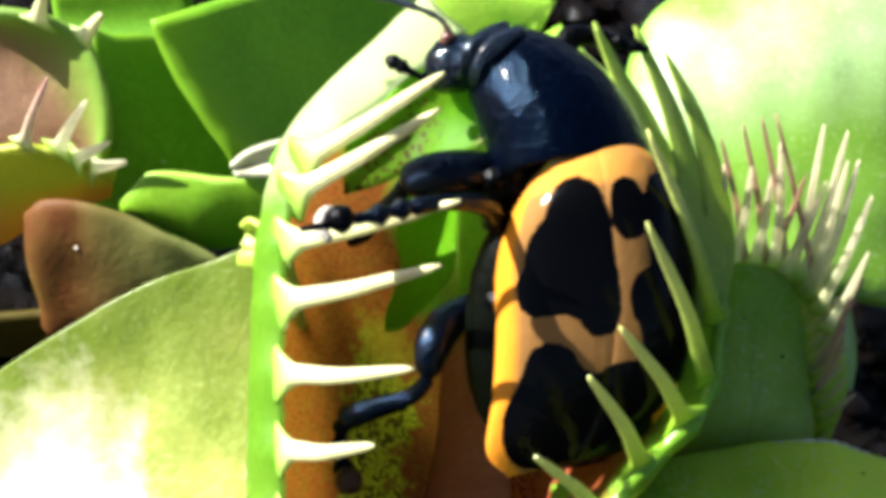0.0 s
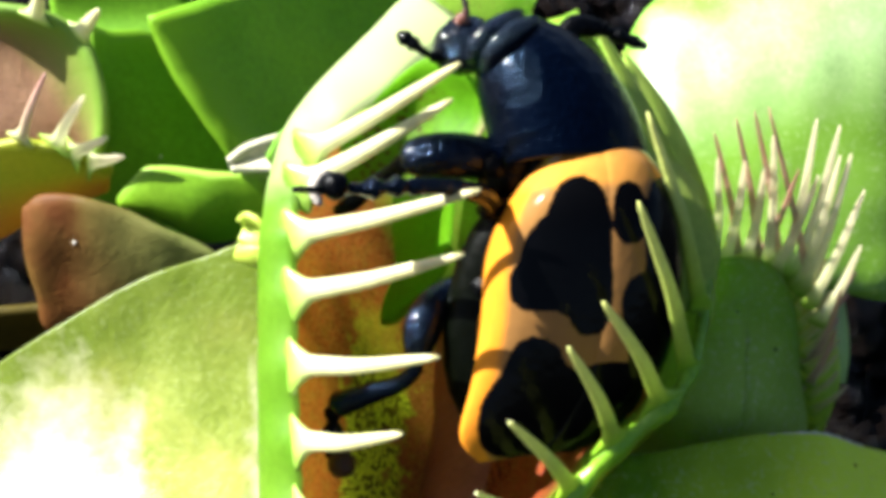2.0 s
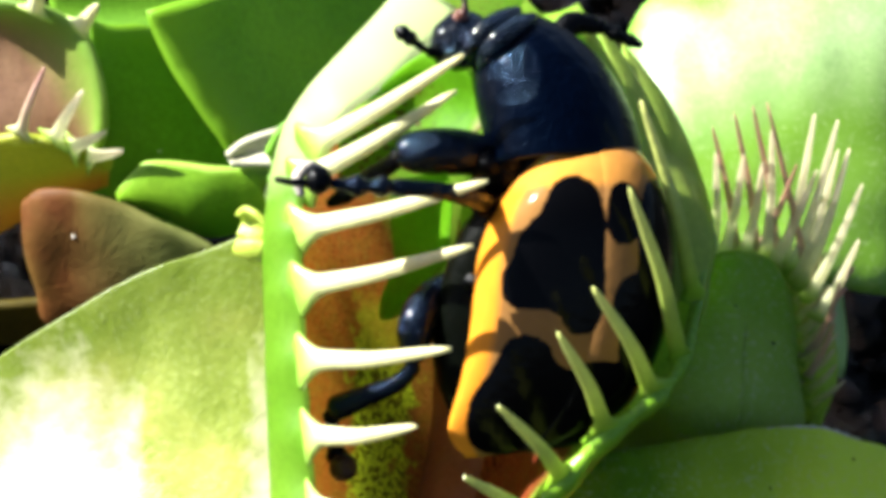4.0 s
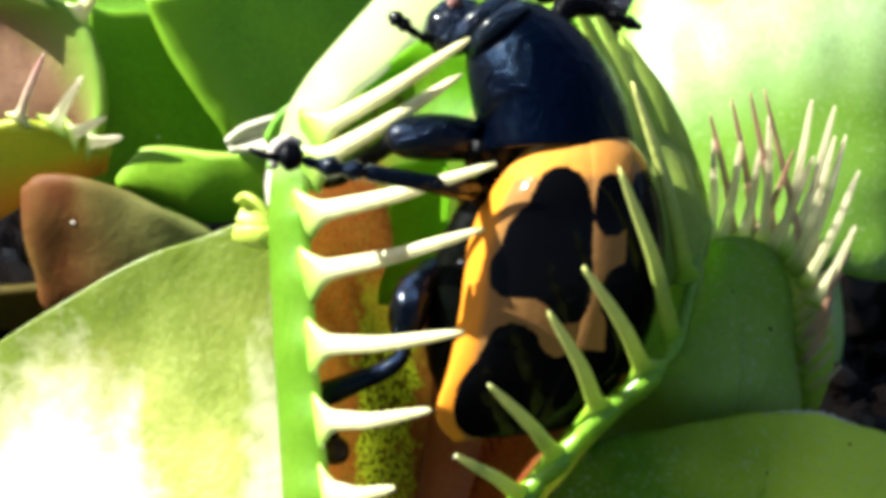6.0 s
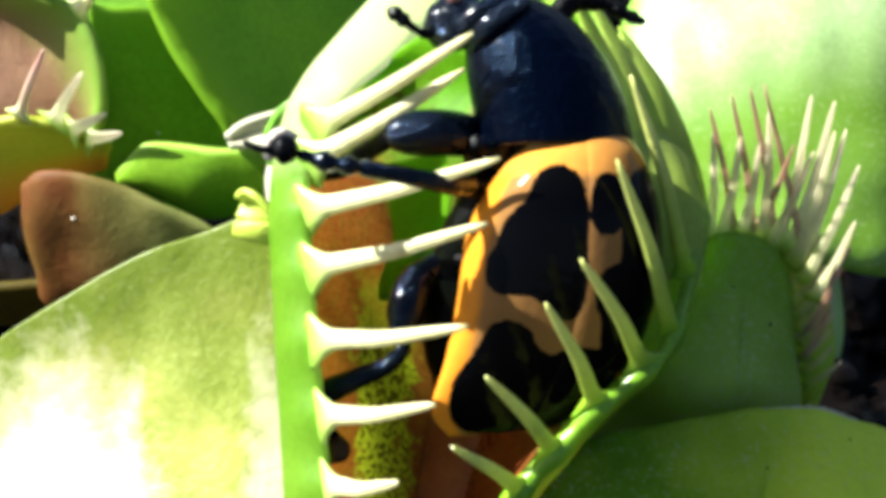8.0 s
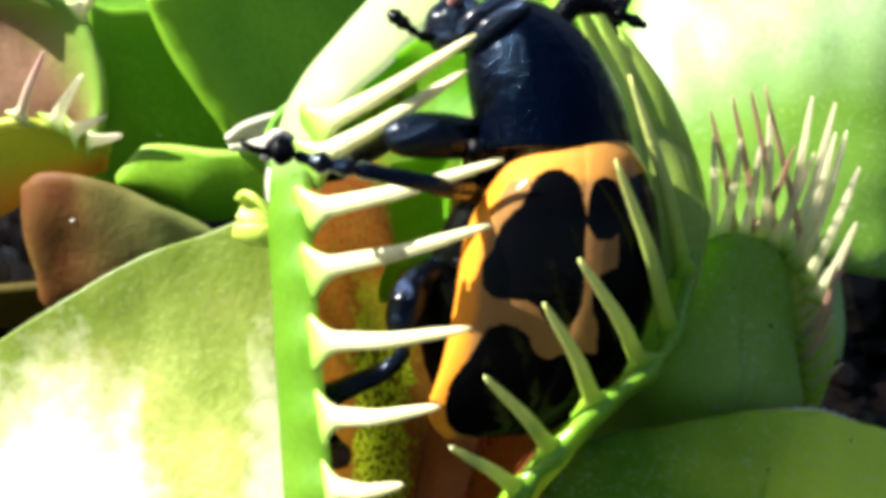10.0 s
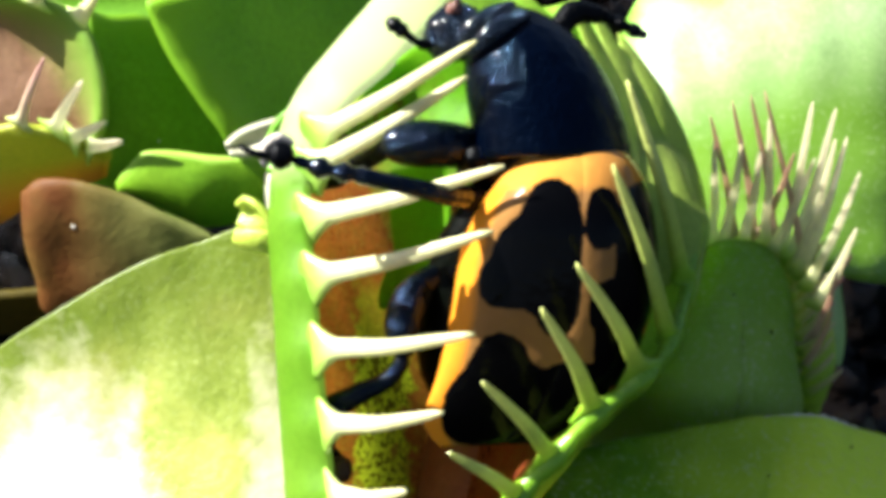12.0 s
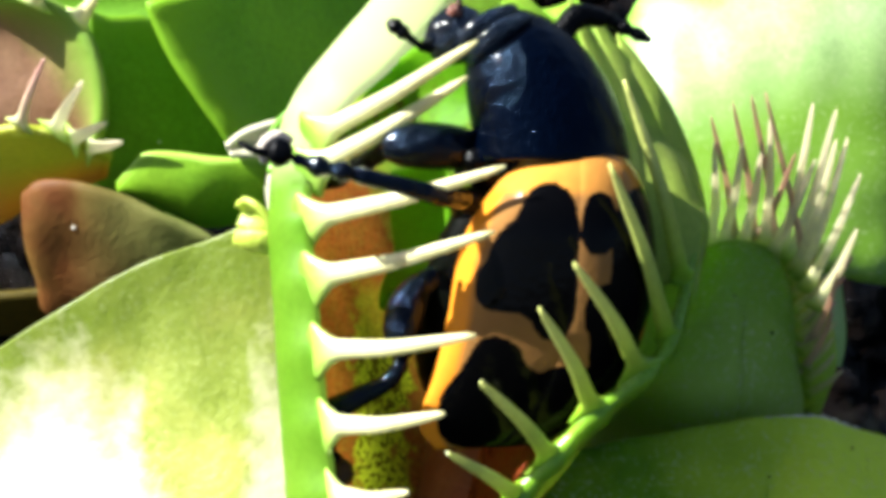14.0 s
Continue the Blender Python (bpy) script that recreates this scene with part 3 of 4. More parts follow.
part("rim", tube([(x, y, z + 0.05) for x, y, z in RIGHT_RIM[:8]], [0.26, 0.2, 0.3, 0.18, 0.29, 0.17, 0.28, 0.16, 0.27, 0.14, 0.22, 0.14, 0.15, 0.1, 0.1], 84, 14), RIM, right_lobe, "glossy lime rim")

part("midrib", tube([(x + (0.9 if y < -3 else 0.1), y, z + (0.6 if y < -3 else -0.2)) for x, y, z in HINGE[:5]], [1.7, 1.7, 1.5, 0.9, 0.5], 40, 16), MIDRIB, trap, "reddish midrib between the lobes")
part("flap", blade([(-2.28, 2.80, 0.50), (-1.53, 3.79, 0.50), (-0.48, 4.62, 0.70), (0.34, 4.33, 1.20), (0.75, 3.74, 1.60)],
                   [(-2.35, 1.85, 0.15), (-1.61, 2.02, 0.15), (-0.73, 2.38, 0.40), (0.01, 2.55, 1.00), (0.68, 2.98, 1.60)],
                   0.15, 0.12, 28, 14, ripple=0.25, seed=5.0), [FLAP, FLAP], trap, "bright green flap of lobe tissue with a pale ragged edge")
part("lining_fold", blade([(-1.22, 1.96, -1.9), (-1.17, 1.44, -2.0), (-1.15, 0.66, -2.1), (-1.23, -0.12, -2.2), (-1.49, -1.17, -2.4)],
                          [(0.05, 2.1, 0.3), (0.22, 1.5, 0.3), (0.15, 0.76, 0.2), (0.01, 0.01, 0.1), (-1.0, -1.05, -2.2)],
                          0.1, 0.10, 28, 14, ripple=0.2, seed=9.0), [FLAP_PLAIN, FLAP_PLAIN], trap, "lime green inner fold of the lobe")
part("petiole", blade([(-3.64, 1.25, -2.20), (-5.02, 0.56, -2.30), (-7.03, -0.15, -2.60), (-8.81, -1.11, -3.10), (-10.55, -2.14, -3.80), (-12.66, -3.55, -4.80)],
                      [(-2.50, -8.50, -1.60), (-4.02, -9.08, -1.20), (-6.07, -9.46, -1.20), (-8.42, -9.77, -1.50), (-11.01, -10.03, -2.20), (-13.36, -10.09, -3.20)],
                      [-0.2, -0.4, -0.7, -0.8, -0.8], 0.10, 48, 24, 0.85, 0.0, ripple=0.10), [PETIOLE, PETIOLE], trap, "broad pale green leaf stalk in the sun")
part("stem", tube([(0.08, -7.63, -4.60), (-2.58, -9.93, -6.00), (-7.02, -12.46, -8.00)], [0.9, 1.1, 1.3], 16, 12), PETIOLE, trap)

# ---- the beetle ----
BODY = (2.32, -0.72, 1.40)
beetle = thing("beetle", BODY, "blue-black milkweed beetle with orange black-blotched wing cases caught in a flytrap", "beetle")
WINGS = Matrix.Translation((2.45, -0.90, 1.00))
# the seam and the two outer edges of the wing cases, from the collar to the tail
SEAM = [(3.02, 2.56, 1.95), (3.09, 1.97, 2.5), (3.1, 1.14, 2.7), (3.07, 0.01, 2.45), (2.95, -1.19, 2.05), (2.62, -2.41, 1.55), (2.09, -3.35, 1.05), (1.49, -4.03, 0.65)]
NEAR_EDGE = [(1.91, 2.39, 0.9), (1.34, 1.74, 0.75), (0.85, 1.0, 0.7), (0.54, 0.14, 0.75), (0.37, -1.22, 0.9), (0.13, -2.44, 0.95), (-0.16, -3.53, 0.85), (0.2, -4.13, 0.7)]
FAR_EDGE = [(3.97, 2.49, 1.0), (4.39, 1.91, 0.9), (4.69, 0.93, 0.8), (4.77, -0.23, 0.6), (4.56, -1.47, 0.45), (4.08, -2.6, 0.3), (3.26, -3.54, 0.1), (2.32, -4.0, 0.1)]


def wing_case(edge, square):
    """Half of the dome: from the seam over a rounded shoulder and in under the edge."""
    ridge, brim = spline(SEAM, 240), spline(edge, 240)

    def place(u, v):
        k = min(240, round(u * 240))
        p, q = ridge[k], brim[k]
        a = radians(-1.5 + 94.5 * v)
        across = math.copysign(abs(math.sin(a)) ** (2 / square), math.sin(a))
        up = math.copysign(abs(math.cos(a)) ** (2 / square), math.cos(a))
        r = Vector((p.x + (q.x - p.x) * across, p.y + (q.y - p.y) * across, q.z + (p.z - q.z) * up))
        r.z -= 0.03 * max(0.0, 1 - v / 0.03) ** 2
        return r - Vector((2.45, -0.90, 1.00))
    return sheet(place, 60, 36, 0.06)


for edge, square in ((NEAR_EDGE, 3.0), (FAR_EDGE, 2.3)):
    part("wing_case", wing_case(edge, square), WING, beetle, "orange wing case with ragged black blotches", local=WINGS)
part("abdomen", ball((2.30, 3.25, 0.95), bumps=0.015, size=0.6, square=0.9), BELLY, beetle, "dark abdomen",
     local=Matrix.Translation((1.95, -0.95, -0.10)) @ pose(0, 0, 0, 0, 0, -13) @ pose(0, 0, 0, 12, 6, 0))


def neck_shield():
    """A dome, widest and open at the rear, drawn in and bent aside towards the head."""
    def place(u, v):
        full = max(0.0, 1 - (1 - u) ** 3.1) ** 0.5
        a = radians(-104 + 208 * v)
        dent = 0.03 * noise.noise(Vector((u * 4, v * 5, 2.0))) + 0.008 * noise.noise(Vector((u * 11, v * 16, 5.0))) + 0.008 * noise.noise(Vector((u * 34, v * 44, 7.0)))
        return (1.65 * full * math.sin(a) - 0.95 * (1 - u) ** 1.4, 3.3 * (1 - u) + 0.12 * math.cos(a), (1.45 * full + dent) * math.cos(a) - 0.5 * (1 - u) ** 2)
    return sheet(place, 80, 90, 0.12)


part("pronotum", neck_shield(), BLUE_BLACK, beetle, "domed glossy blue-black neck shield",
     local=Matrix.Translation((2.50, 2.13, 0.88)) @ pose(0, 0, 0, 0, 8, 0))
part("waist", ball((1.45, 0.75, 1.0), bumps=0.05, size=0.4), BLACK, beetle, local=Matrix.Translation((2.62, 2.15, 0.80)))
part("thorax", ball((0.95, 0.8, 0.8), bumps=0.15, size=0.4), BLACK, beetle, local=Matrix.Translation((1.37, 2.22, 0.50)))
for points in ([(0.66, 4.22, 1.30), (0.85, 4.63, 1.68), (1.30, 5.02, 1.72), (1.90, 5.36, 1.34)], [(0.30, 4.47, 1.30), (0.58, 4.87, 1.55), (1.02, 5.21, 1.52), (1.56, 5.54, 1.14)]):
    part("collar_fold", tube(points, [0.12, 0.22, 0.25, 0.22, 0.12], 20, 10), HEAD_SHELL, beetle)
for at in ((1.28, 2.28, 1.35), (0.82, 2.22, 1.15), (0.72, 1.34, 1.0), (0.52, -0.35, 0.65)):
    part("coxa", ball((0.34, 0.28, 0.28), bumps=0.12, size=0.4), BLACK, beetle, local=Matrix.Translation(at))
head = part("head", ball((0.72, 0.62, 0.6), bumps=0.12, size=0.35), HEAD_SHELL, beetle, "small glossy black head",
            local=Matrix.Translation((0.27, 4.90, 0.90)) @ pose(0, 0, 0, 0, 0, 30))


def antenna(points, name="antenna"):
    return part(name, tube(points, [0.10, 0.13, 0.08, 0.09, 0.16, 0.17, 0.13], 40, 10, knobs=0.12, knob_count=5), BLACK, beetle)


antenna([(-0.20, 4.57, 1.20), (-0.51, 4.65, 1.40), (-0.84, 4.89, 1.50), (-1.16, 5.13, 1.50)])
FEELER = [(0.17, 5.31, 1.20), (0.05, 5.58, 1.40), (-0.41, 5.71, 1.50), (-1.74, 5.54, 1.70), (-3.42, 5.34, 1.80), (-4.92, 5.12, 1.80)]
upper_antenna = part("antenna", tube(FEELER, [0.16, 0.17, 0.07, 0.06, 0.07, 0.08, 0.11, 0.13, 0.14, 0.15, 0.13], 60, 8, knobs=0.18, knob_count=11), FEELER_SHELL, beetle,
                     "long jointed antenna, rusty at its root", pivot=(0.17, 5.31, 1.20))


def limb(name, pieces, pivot):
    """A leg: its first piece is the part, the others hang from it."""
    first = None
    for piece, points, radii, knobs, count, material in pieces:
        bm = tube(points, radii, 26, 12, knobs=knobs, knob_count=count)
        if first is None:
            first = part(name, bm, material, beetle, pivot=pivot)
        else:
            part(piece, bm, material, first)
    return first


middle_leg = limb("middle_leg", [
    ("tibia", [(0.66, 1.36, 1.25), (0.15, 1.37, 2.20), (-0.76, 1.52, 2.80), (-1.69, 1.68, 3.00)], [0.26, 0.24, 0.20, 0.18, 0.2], 0, 0, LEG_SHELL),
    ("tarsus", [(-1.63, 1.68, 3.00), (-2.04, 1.72, 3.10), (-2.45, 1.79, 3.10), (-2.92, 1.91, 3.10)], [0.14, 0.24, 0.12, 0.26, 0.12, 0.14], 0, 0, LEG_SHELL),
    ("pad", [(-2.95, 1.91, 3.10), (-3.18, 1.98, 3.20), (-3.42, 2.00, 3.20)], [0.16, 0.30, 0.30, 0.16], 0, 0, BLACK),
    ("pale_pad", [(-2.96, 2.24, 2.95), (-3.28, 2.34, 3.00), (-3.55, 2.12, 3.00), (-3.52, 1.74, 2.95)], [0.08, 0.13, 0.13, 0.09], 0, 0, PALE_PAD),
    ("claw", [(-3.38, 1.95, 3.20), (-3.72, 2.00, 3.30), (-4.05, 2.14, 3.20)], [0.10, 0.08, 0.06], 0, 0, BLACK)], (0.68, 1.35, 1.50))
front_leg = limb("front_leg", [
    ("femur", [(0.94, 2.42, 0.60), (0.20, 2.48, 1.00), (-0.54, 2.48, 1.20), (-1.22, 2.46, 1.20)], [0.36, 0.48, 0.52, 0.52, 0.46, 0.30], 0, 0, LEG_SHELL),
    ("tibia", [(-1.03, 2.46, 1.10), (-1.41, 2.21, 0.60), (-1.93, 1.95, 0.00)], [0.22, 0.20, 0.22], 0, 0, BLACK),
    ("tarsus", [(-1.86, 1.99, 0.00), (-2.32, 1.71, -0.40), (-2.71, 1.53, -0.60)], [0.16, 0.22, 0.1], 0, 0, BLACK)], (0.94, 2.48, 0.60))
hind_leg = limb("hind_leg", [
    ("femur", [(0.20, -0.23, 0.10), (-0.42, -0.61, 0.20), (-0.77, -1.29, 0.50), (-0.84, -2.11, 0.50)], [0.26, 0.34, 0.44, 0.42, 0.24], 0, 0, LEG_SHELL),
    ("tibia", [(-0.77, -2.09, 0.50), (-1.17, -2.54, 0.30), (-1.92, -2.87, 0.20), (-2.70, -3.21, 0.00)], [0.17, 0.19, 0.25, 0.31], 0, 0, LEG_SHELL),
    ("tarsus", [(-2.65, -3.19, 0.00), (-2.63, -3.89, -0.40), (-2.46, -4.56, -0.80)], [0.16, 0.22, 0.2], 0.25, 3, BLACK),
    ("pad", [(-2.46, -4.20, -0.55), (-2.40, -4.48, -0.50), (-2.36, -4.76, -0.55)], [0.2, 0.32, 0.32, 0.2], 0, 0, RUST)], (0.20, -0.23, 0.60))
right_leg = limb("far_leg", [
    ("femur", [(2.50, 5.11, -1.00), (2.89, 5.58, -1.20), (3.55, 5.56, -1.40)], [0.25, 0.3, 0.2], 0, 0, BLACK),
    ("tibia", [(3.48, 5.59, -1.40), (4.00, 5.36, -1.50), (4.57, 5.12, -1.60)], [0.15, 0.16, 0.12], 0.2, 3, BLACK)], (2.50, 5.11, -1.00))

# it sits high, level with the trap's rim
beetle.matrix_world = SLOPE @ Matrix.Translation(Vector((2.263, -0.702, 2.59)) * MM) @ Matrix.Scale(0.9755, 4)

# ---- leaves round about ----
def root(parent, start, material, fat=0.7):
    """The stalk of a leaf, down into the peat."""
    a = Vector(start)
    down = SLOPE.to_3x3().inverted() @ Vector((0, 0, -1))
    drop = (SLOPE @ (a * MM)).z / MM + 0.6
    end = a + down * drop
    part("stalk", tube([a, a.lerp(end, 0.5) + Vector((0.2, -0.2, 0)), end], [fat * 0.7, fat, fat * 1.2], 12, 10), material, parent)


def leaf(a, b, material, label, stalk_from, name="leaf", **shape):
    ob = thing(name, stalk_from, label, "leaf", "flytrap leaves")
    face = part("leaf_blade", blade(a, b, **shape), [material, material], ob)
    root(ob, stalk_from, material)
    return face


leaf([(-7.46, 6.36, -6.40), (-6.85, 4.97, -6.60), (-6.16, 3.85, -6.80), (-5.47, 2.92, -7.00), (-4.67, 1.60, -7.60)],
     [(-0.68, 9.32, -12.00), (-0.69, 7.18, -12.30), (-1.00, 5.34, -12.60), (-1.32, 3.79, -12.90), (-2.27, 1.75, -13.00)], DEEP_LEAF,
     "broad dark green leaf in half shade", (-3.44, 1.70, -11.40), bulge=-0.2, thick=0.6, ripple=0.2)
back_leaf_blade = leaf([(-9.29, 6.46, -8.60), (-8.76, 6.30, -9.00), (-7.81, 6.33, -9.60), (-6.83, 5.73, -10.20), (-5.38, 4.42, -10.80)],
     [(-9.45, 1.65, -9.60), (-8.61, 1.36, -10.00), (-7.79, 1.23, -10.60), (-6.64, 1.09, -11.20), (-5.45, 1.71, -11.60)], DEEP_LEAF,
     "dark green leaf behind the others", (-7.37, 1.39, -10.90), bulge=-0.1, thick=0.4, seed=3.0, ripple=0.1)
leaf([(-10.91, 7.77, -12.00), (-9.05, 7.92, -12.00), (-7.04, 8.08, -12.00)], [(-10.69, 5.87, -11.60), (-9.30, 5.87, -11.60), (-6.99, 5.87, -11.60)], DEEP_LEAF,
     "deep green leaf far behind in shade", (-9.01, 6.03, -11.70), bulge=0.4)
leaf([(-8.08, 1.75, -5.90), (-7.56, 2.40, -5.60), (-7.09, 2.60, -5.40), (-5.58, 2.47, -5.20), (-3.90, 2.35, -5.00)],
     [(-8.01, 1.67, -6.00), (-6.90, 1.27, -5.90), (-5.94, 0.74, -6.00), (-4.95, 0.85, -5.90), (-3.96, 1.27, -5.80)], SMALL_LEAF,
     "small bright green leaf folded along its edge", (-4.81, 0.96, -5.90), bulge=-0.15, thick=0.25, ripple=0.12)
leaf([(-5.27, 2.66, -4.60), (-4.83, 3.04, -4.60), (-4.13, 3.28, -4.40), (-3.45, 3.41, -4.40)], [(-5.17, 2.44, -4.60), (-4.70, 2.44, -4.60), (-4.00, 2.43, -4.40), (-3.45, 2.46, -4.40)],
     GREY_LEAF, "withered grey leaf tip behind the trap", (-3.87, 2.53, -4.50), bulge=0.3, thick=0.2)
leaf([(-4.26, 2.69, -3.60), (-3.92, 3.28, -3.40), (-3.38, 3.63, -3.20), (-2.71, 3.87, -3.20)], [(-4.21, 2.02, -3.60), (-3.79, 1.88, -3.40), (-3.25, 1.88, -3.20), (-2.71, 2.01, -3.20)],
     MID_LEAF, "small green leaf behind the trap's lobe", (-3.25, 2.01, -3.30), bulge=0.3, thick=0.25)
brown_blade = leaf([(-10.39, 1.54, -5.40), (-9.82, 1.86, -5.00), (-8.67, 1.82, -4.70), (-7.14, 1.21, -4.50), (-5.49, 0.42, -4.40)],
     [(-10.00, -0.83, -6.40), (-9.89, -1.47, -6.60), (-8.97, -1.68, -6.60), (-7.39, -1.68, -6.40), (-5.68, -1.11, -6.20)], BROWN_LEAF,
     "reddish-brown dying leaf tucked against a green one", (-7.53, -1.54, -6.40), bulge=-0.2, thick=0.3, ends=1.0, ripple=0.2)
leaf([(-12.07, -0.92, -7.20), (-11.17, -0.91, -7.00), (-10.30, -0.84, -6.90), (-9.29, -0.70, -6.80)], [(-12.36, -2.04, -8.60), (-11.45, -1.96, -8.40), (-10.53, -1.88, -8.20), (-9.48, -1.73, -8.00)],
     OLIVE_LEAF, "narrow olive leaf edge over dark soil", (-10.53, -1.80, -8.20), bulge=0.0, thick=0.3)
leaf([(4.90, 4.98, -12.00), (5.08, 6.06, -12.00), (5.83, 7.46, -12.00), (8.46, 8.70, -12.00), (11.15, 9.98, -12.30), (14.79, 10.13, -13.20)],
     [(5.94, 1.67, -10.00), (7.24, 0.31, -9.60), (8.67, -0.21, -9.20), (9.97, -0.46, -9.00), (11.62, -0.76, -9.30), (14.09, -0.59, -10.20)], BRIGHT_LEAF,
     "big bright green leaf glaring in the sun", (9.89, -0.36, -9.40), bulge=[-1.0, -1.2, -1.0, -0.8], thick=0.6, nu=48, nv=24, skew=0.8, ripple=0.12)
FRONT_EDGE = [(2.20, -4.49, 0.00), (3.69, -4.07, 0.20), (5.45, -3.79, 0.00), (7.13, -3.59, -0.40), (8.40, -3.65, -1.10), (9.40, -3.97, -1.70), (10.55, -4.43, -2.30), (11.90, -5.29, -2.90)]
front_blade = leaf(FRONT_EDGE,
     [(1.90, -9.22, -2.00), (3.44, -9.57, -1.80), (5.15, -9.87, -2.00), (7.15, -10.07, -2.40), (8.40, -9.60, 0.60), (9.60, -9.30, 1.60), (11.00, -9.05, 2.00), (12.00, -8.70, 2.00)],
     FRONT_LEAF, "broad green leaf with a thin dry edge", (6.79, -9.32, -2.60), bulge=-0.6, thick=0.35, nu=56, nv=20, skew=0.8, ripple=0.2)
part("dry_margin", tube(FRONT_EDGE[3:7], [0.02, 0.05, 0.07, 0.06, 0.05, 0.06], 40, 8, knobs=0.3, knob_count=11), DRY_EDGE, front_blade, "thin whitish dry margin")

bud = thing("leaf_bud", (-4.07, 0.27, -1.80), "small yellow-green hooked leaf bud", "bud")
part("hood", blade([(-4.64, 1.12, -0.20), (-4.42, 1.29, 0.00), (-4.13, 1.11, 0.20), (-3.81, 0.73, 0.20), (-3.49, 0.64, 0.00)],
                   [(-4.64, 0.72, -0.40), (-4.43, 0.57, -0.30), (-4.13, 0.54, -0.20), (-3.82, 0.49, -0.20), (-3.52, 0.52, -0.40)], 0.25, 0.18, 24, 10), [BUD, BUD], bud)
part("lower_lip", blade([(-4.55, 0.61, 0.00), (-4.21, 0.61, 0.30), (-3.83, 0.57, 0.40), (-3.47, 0.57, 0.20)],
                        [(-4.53, 0.47, -0.30), (-4.19, 0.26, -0.20), (-3.84, 0.19, -0.20), (-3.52, 0.19, -0.40)], -0.25, 0.18, 24, 10), [BUD, BUD], bud)
root(bud, (-3.58, 0.39, -0.40), BUD, 0.3)

# the open trap up the slope
side_trap = thing("flytrap", (-11.76, 1.62, -8.50), "open flytrap with a pink lining and yellowing outside", "flytrap")
back_lobe = part("back_lobe", blade([(-12.05, 6.72, -7.10), (-10.30, 6.56, -6.90), (-9.30, 6.13, -6.90), (-8.81, 5.42, -6.90), (-8.59, 4.44, -7.10), (-8.61, 3.60, -7.40), (-8.94, 2.90, -7.80)],
                                    [(-12.77, 5.63, -9.10), (-12.51, 4.76, -9.30), (-12.22, 4.02, -9.30), (-11.92, 3.57, -9.30), (-11.33, 3.13, -9.30), (-10.73, 2.91, -9.30), (-9.78, 2.74, -8.90)],
                                    0.5, 0.35, 40, 18), [PINK_TRAP, PINK_TRAP], side_trap, "pink lobe with a green margin")
for foot, tip in [((-10.30, 6.42, -6.90), (-10.01, 7.03, -6.10)), ((-9.16, 5.99, -6.90), (-8.58, 6.49, -6.10))]:
    tooth(foot, tip, 0.22, TOOTH_PALE, back_lobe)
front_lobe = part("front_lobe", blade([(-11.79, 3.16, -5.90), (-10.50, 3.24, -5.70), (-9.59, 3.11, -5.70), (-9.00, 2.89, -5.90), (-8.63, 2.68, -6.20), (-8.31, 2.45, -6.70)],
                                      [(-12.34, 0.67, -8.50), (-11.47, 0.86, -8.50), (-10.73, 1.33, -8.50), (-9.93, 1.65, -8.50), (-9.24, 1.84, -8.30), (-8.60, 2.04, -7.90)],
                                      0.35, 0.35, 40, 14, scallop=0.1), [YELLOW_TRAP, YELLOW_TRAP], side_trap, "yellow-green outside of a lobe")
for foot, tip in [((-11.49, 3.22, -5.80), (-10.74, 4.48, -4.10)), ((-10.44, 3.24, -5.70), (-9.55, 4.75, -4.10)), ((-9.58, 3.11, -5.70), (-8.67, 4.22, -4.30)), ((-9.17, 2.92, -5.90), (-8.18, 3.27, -4.90)), ((-8.80, 2.74, -6.20), (-7.85, 2.81, -5.30))]:
    pale = foot[0] > -9.7
    tooth(foot, tip, 0.17 if pale else 0.135, TOOTH_PINK if pale else TOOTH_BLUSH, front_lobe, (-0.05, -0.05, 0.1), 0.6, 3.0)
root(side_trap, (-14.00, 1.63, -8.70), YELLOW_TRAP)

# the closed trap down the slope
shut_trap = thing("flytrap", (7.50, -3.91, -6.00), "closed green flytrap with a fringe of pink-tipped teeth", "flytrap")
near_lobe = part("near_lobe", blade([(4.30, -2.90, -7.00), (5.02, -1.38, -5.60), (5.62, -0.25, -3.60), (6.24, 0.28, -2.40), (6.99, 0.34, -2.20), (7.66, 0.01, -2.30), (7.84, -0.78, -2.60), (7.91, -1.98, -3.10), (7.88, -3.50, -4.00)],
                                    [(3.60, -5.10, -7.00), (4.20, -5.05, -5.80), (4.97, -4.94, -4.20), (5.76, -4.74, -2.80), (6.40, -4.86, -2.70), (6.93, -4.86, -2.70), (7.47, -4.87, -2.80), (7.90, -4.76, -3.00), (8.16, -4.66, -3.40)],
                                    [-0.3, -0.9, -1.5, -1.1, -0.4, -0.05], 0.4, 60, 26, 1.35, ripple=0.22, seed=2.0), [SHADE_TRAP, SHADE_TRAP], shut_trap, "rounded shaded lobe")
far_lobe = part("far_lobe", blade([(6.36, 0.15, -4.60), (7.32, 0.22, -4.60), (8.27, 0.01, -4.60), (8.94, -0.67, -4.50), (9.35, -1.62, -4.50), (9.42, -2.72, -4.60), (8.99, -4.10, -4.80)],
                                  [(6.34, -3.60, -5.60), (7.03, -4.16, -5.60), (7.59, -4.57, -5.60), (8.01, -4.71, -5.60), (8.28, -4.85, -5.60), (8.53, -4.83, -5.40), (8.64, -4.82, -5.20)],
                                  -0.4, 0.35, 48, 14), [LIME, LIME], shut_trap, "lobe behind with a light green rim")
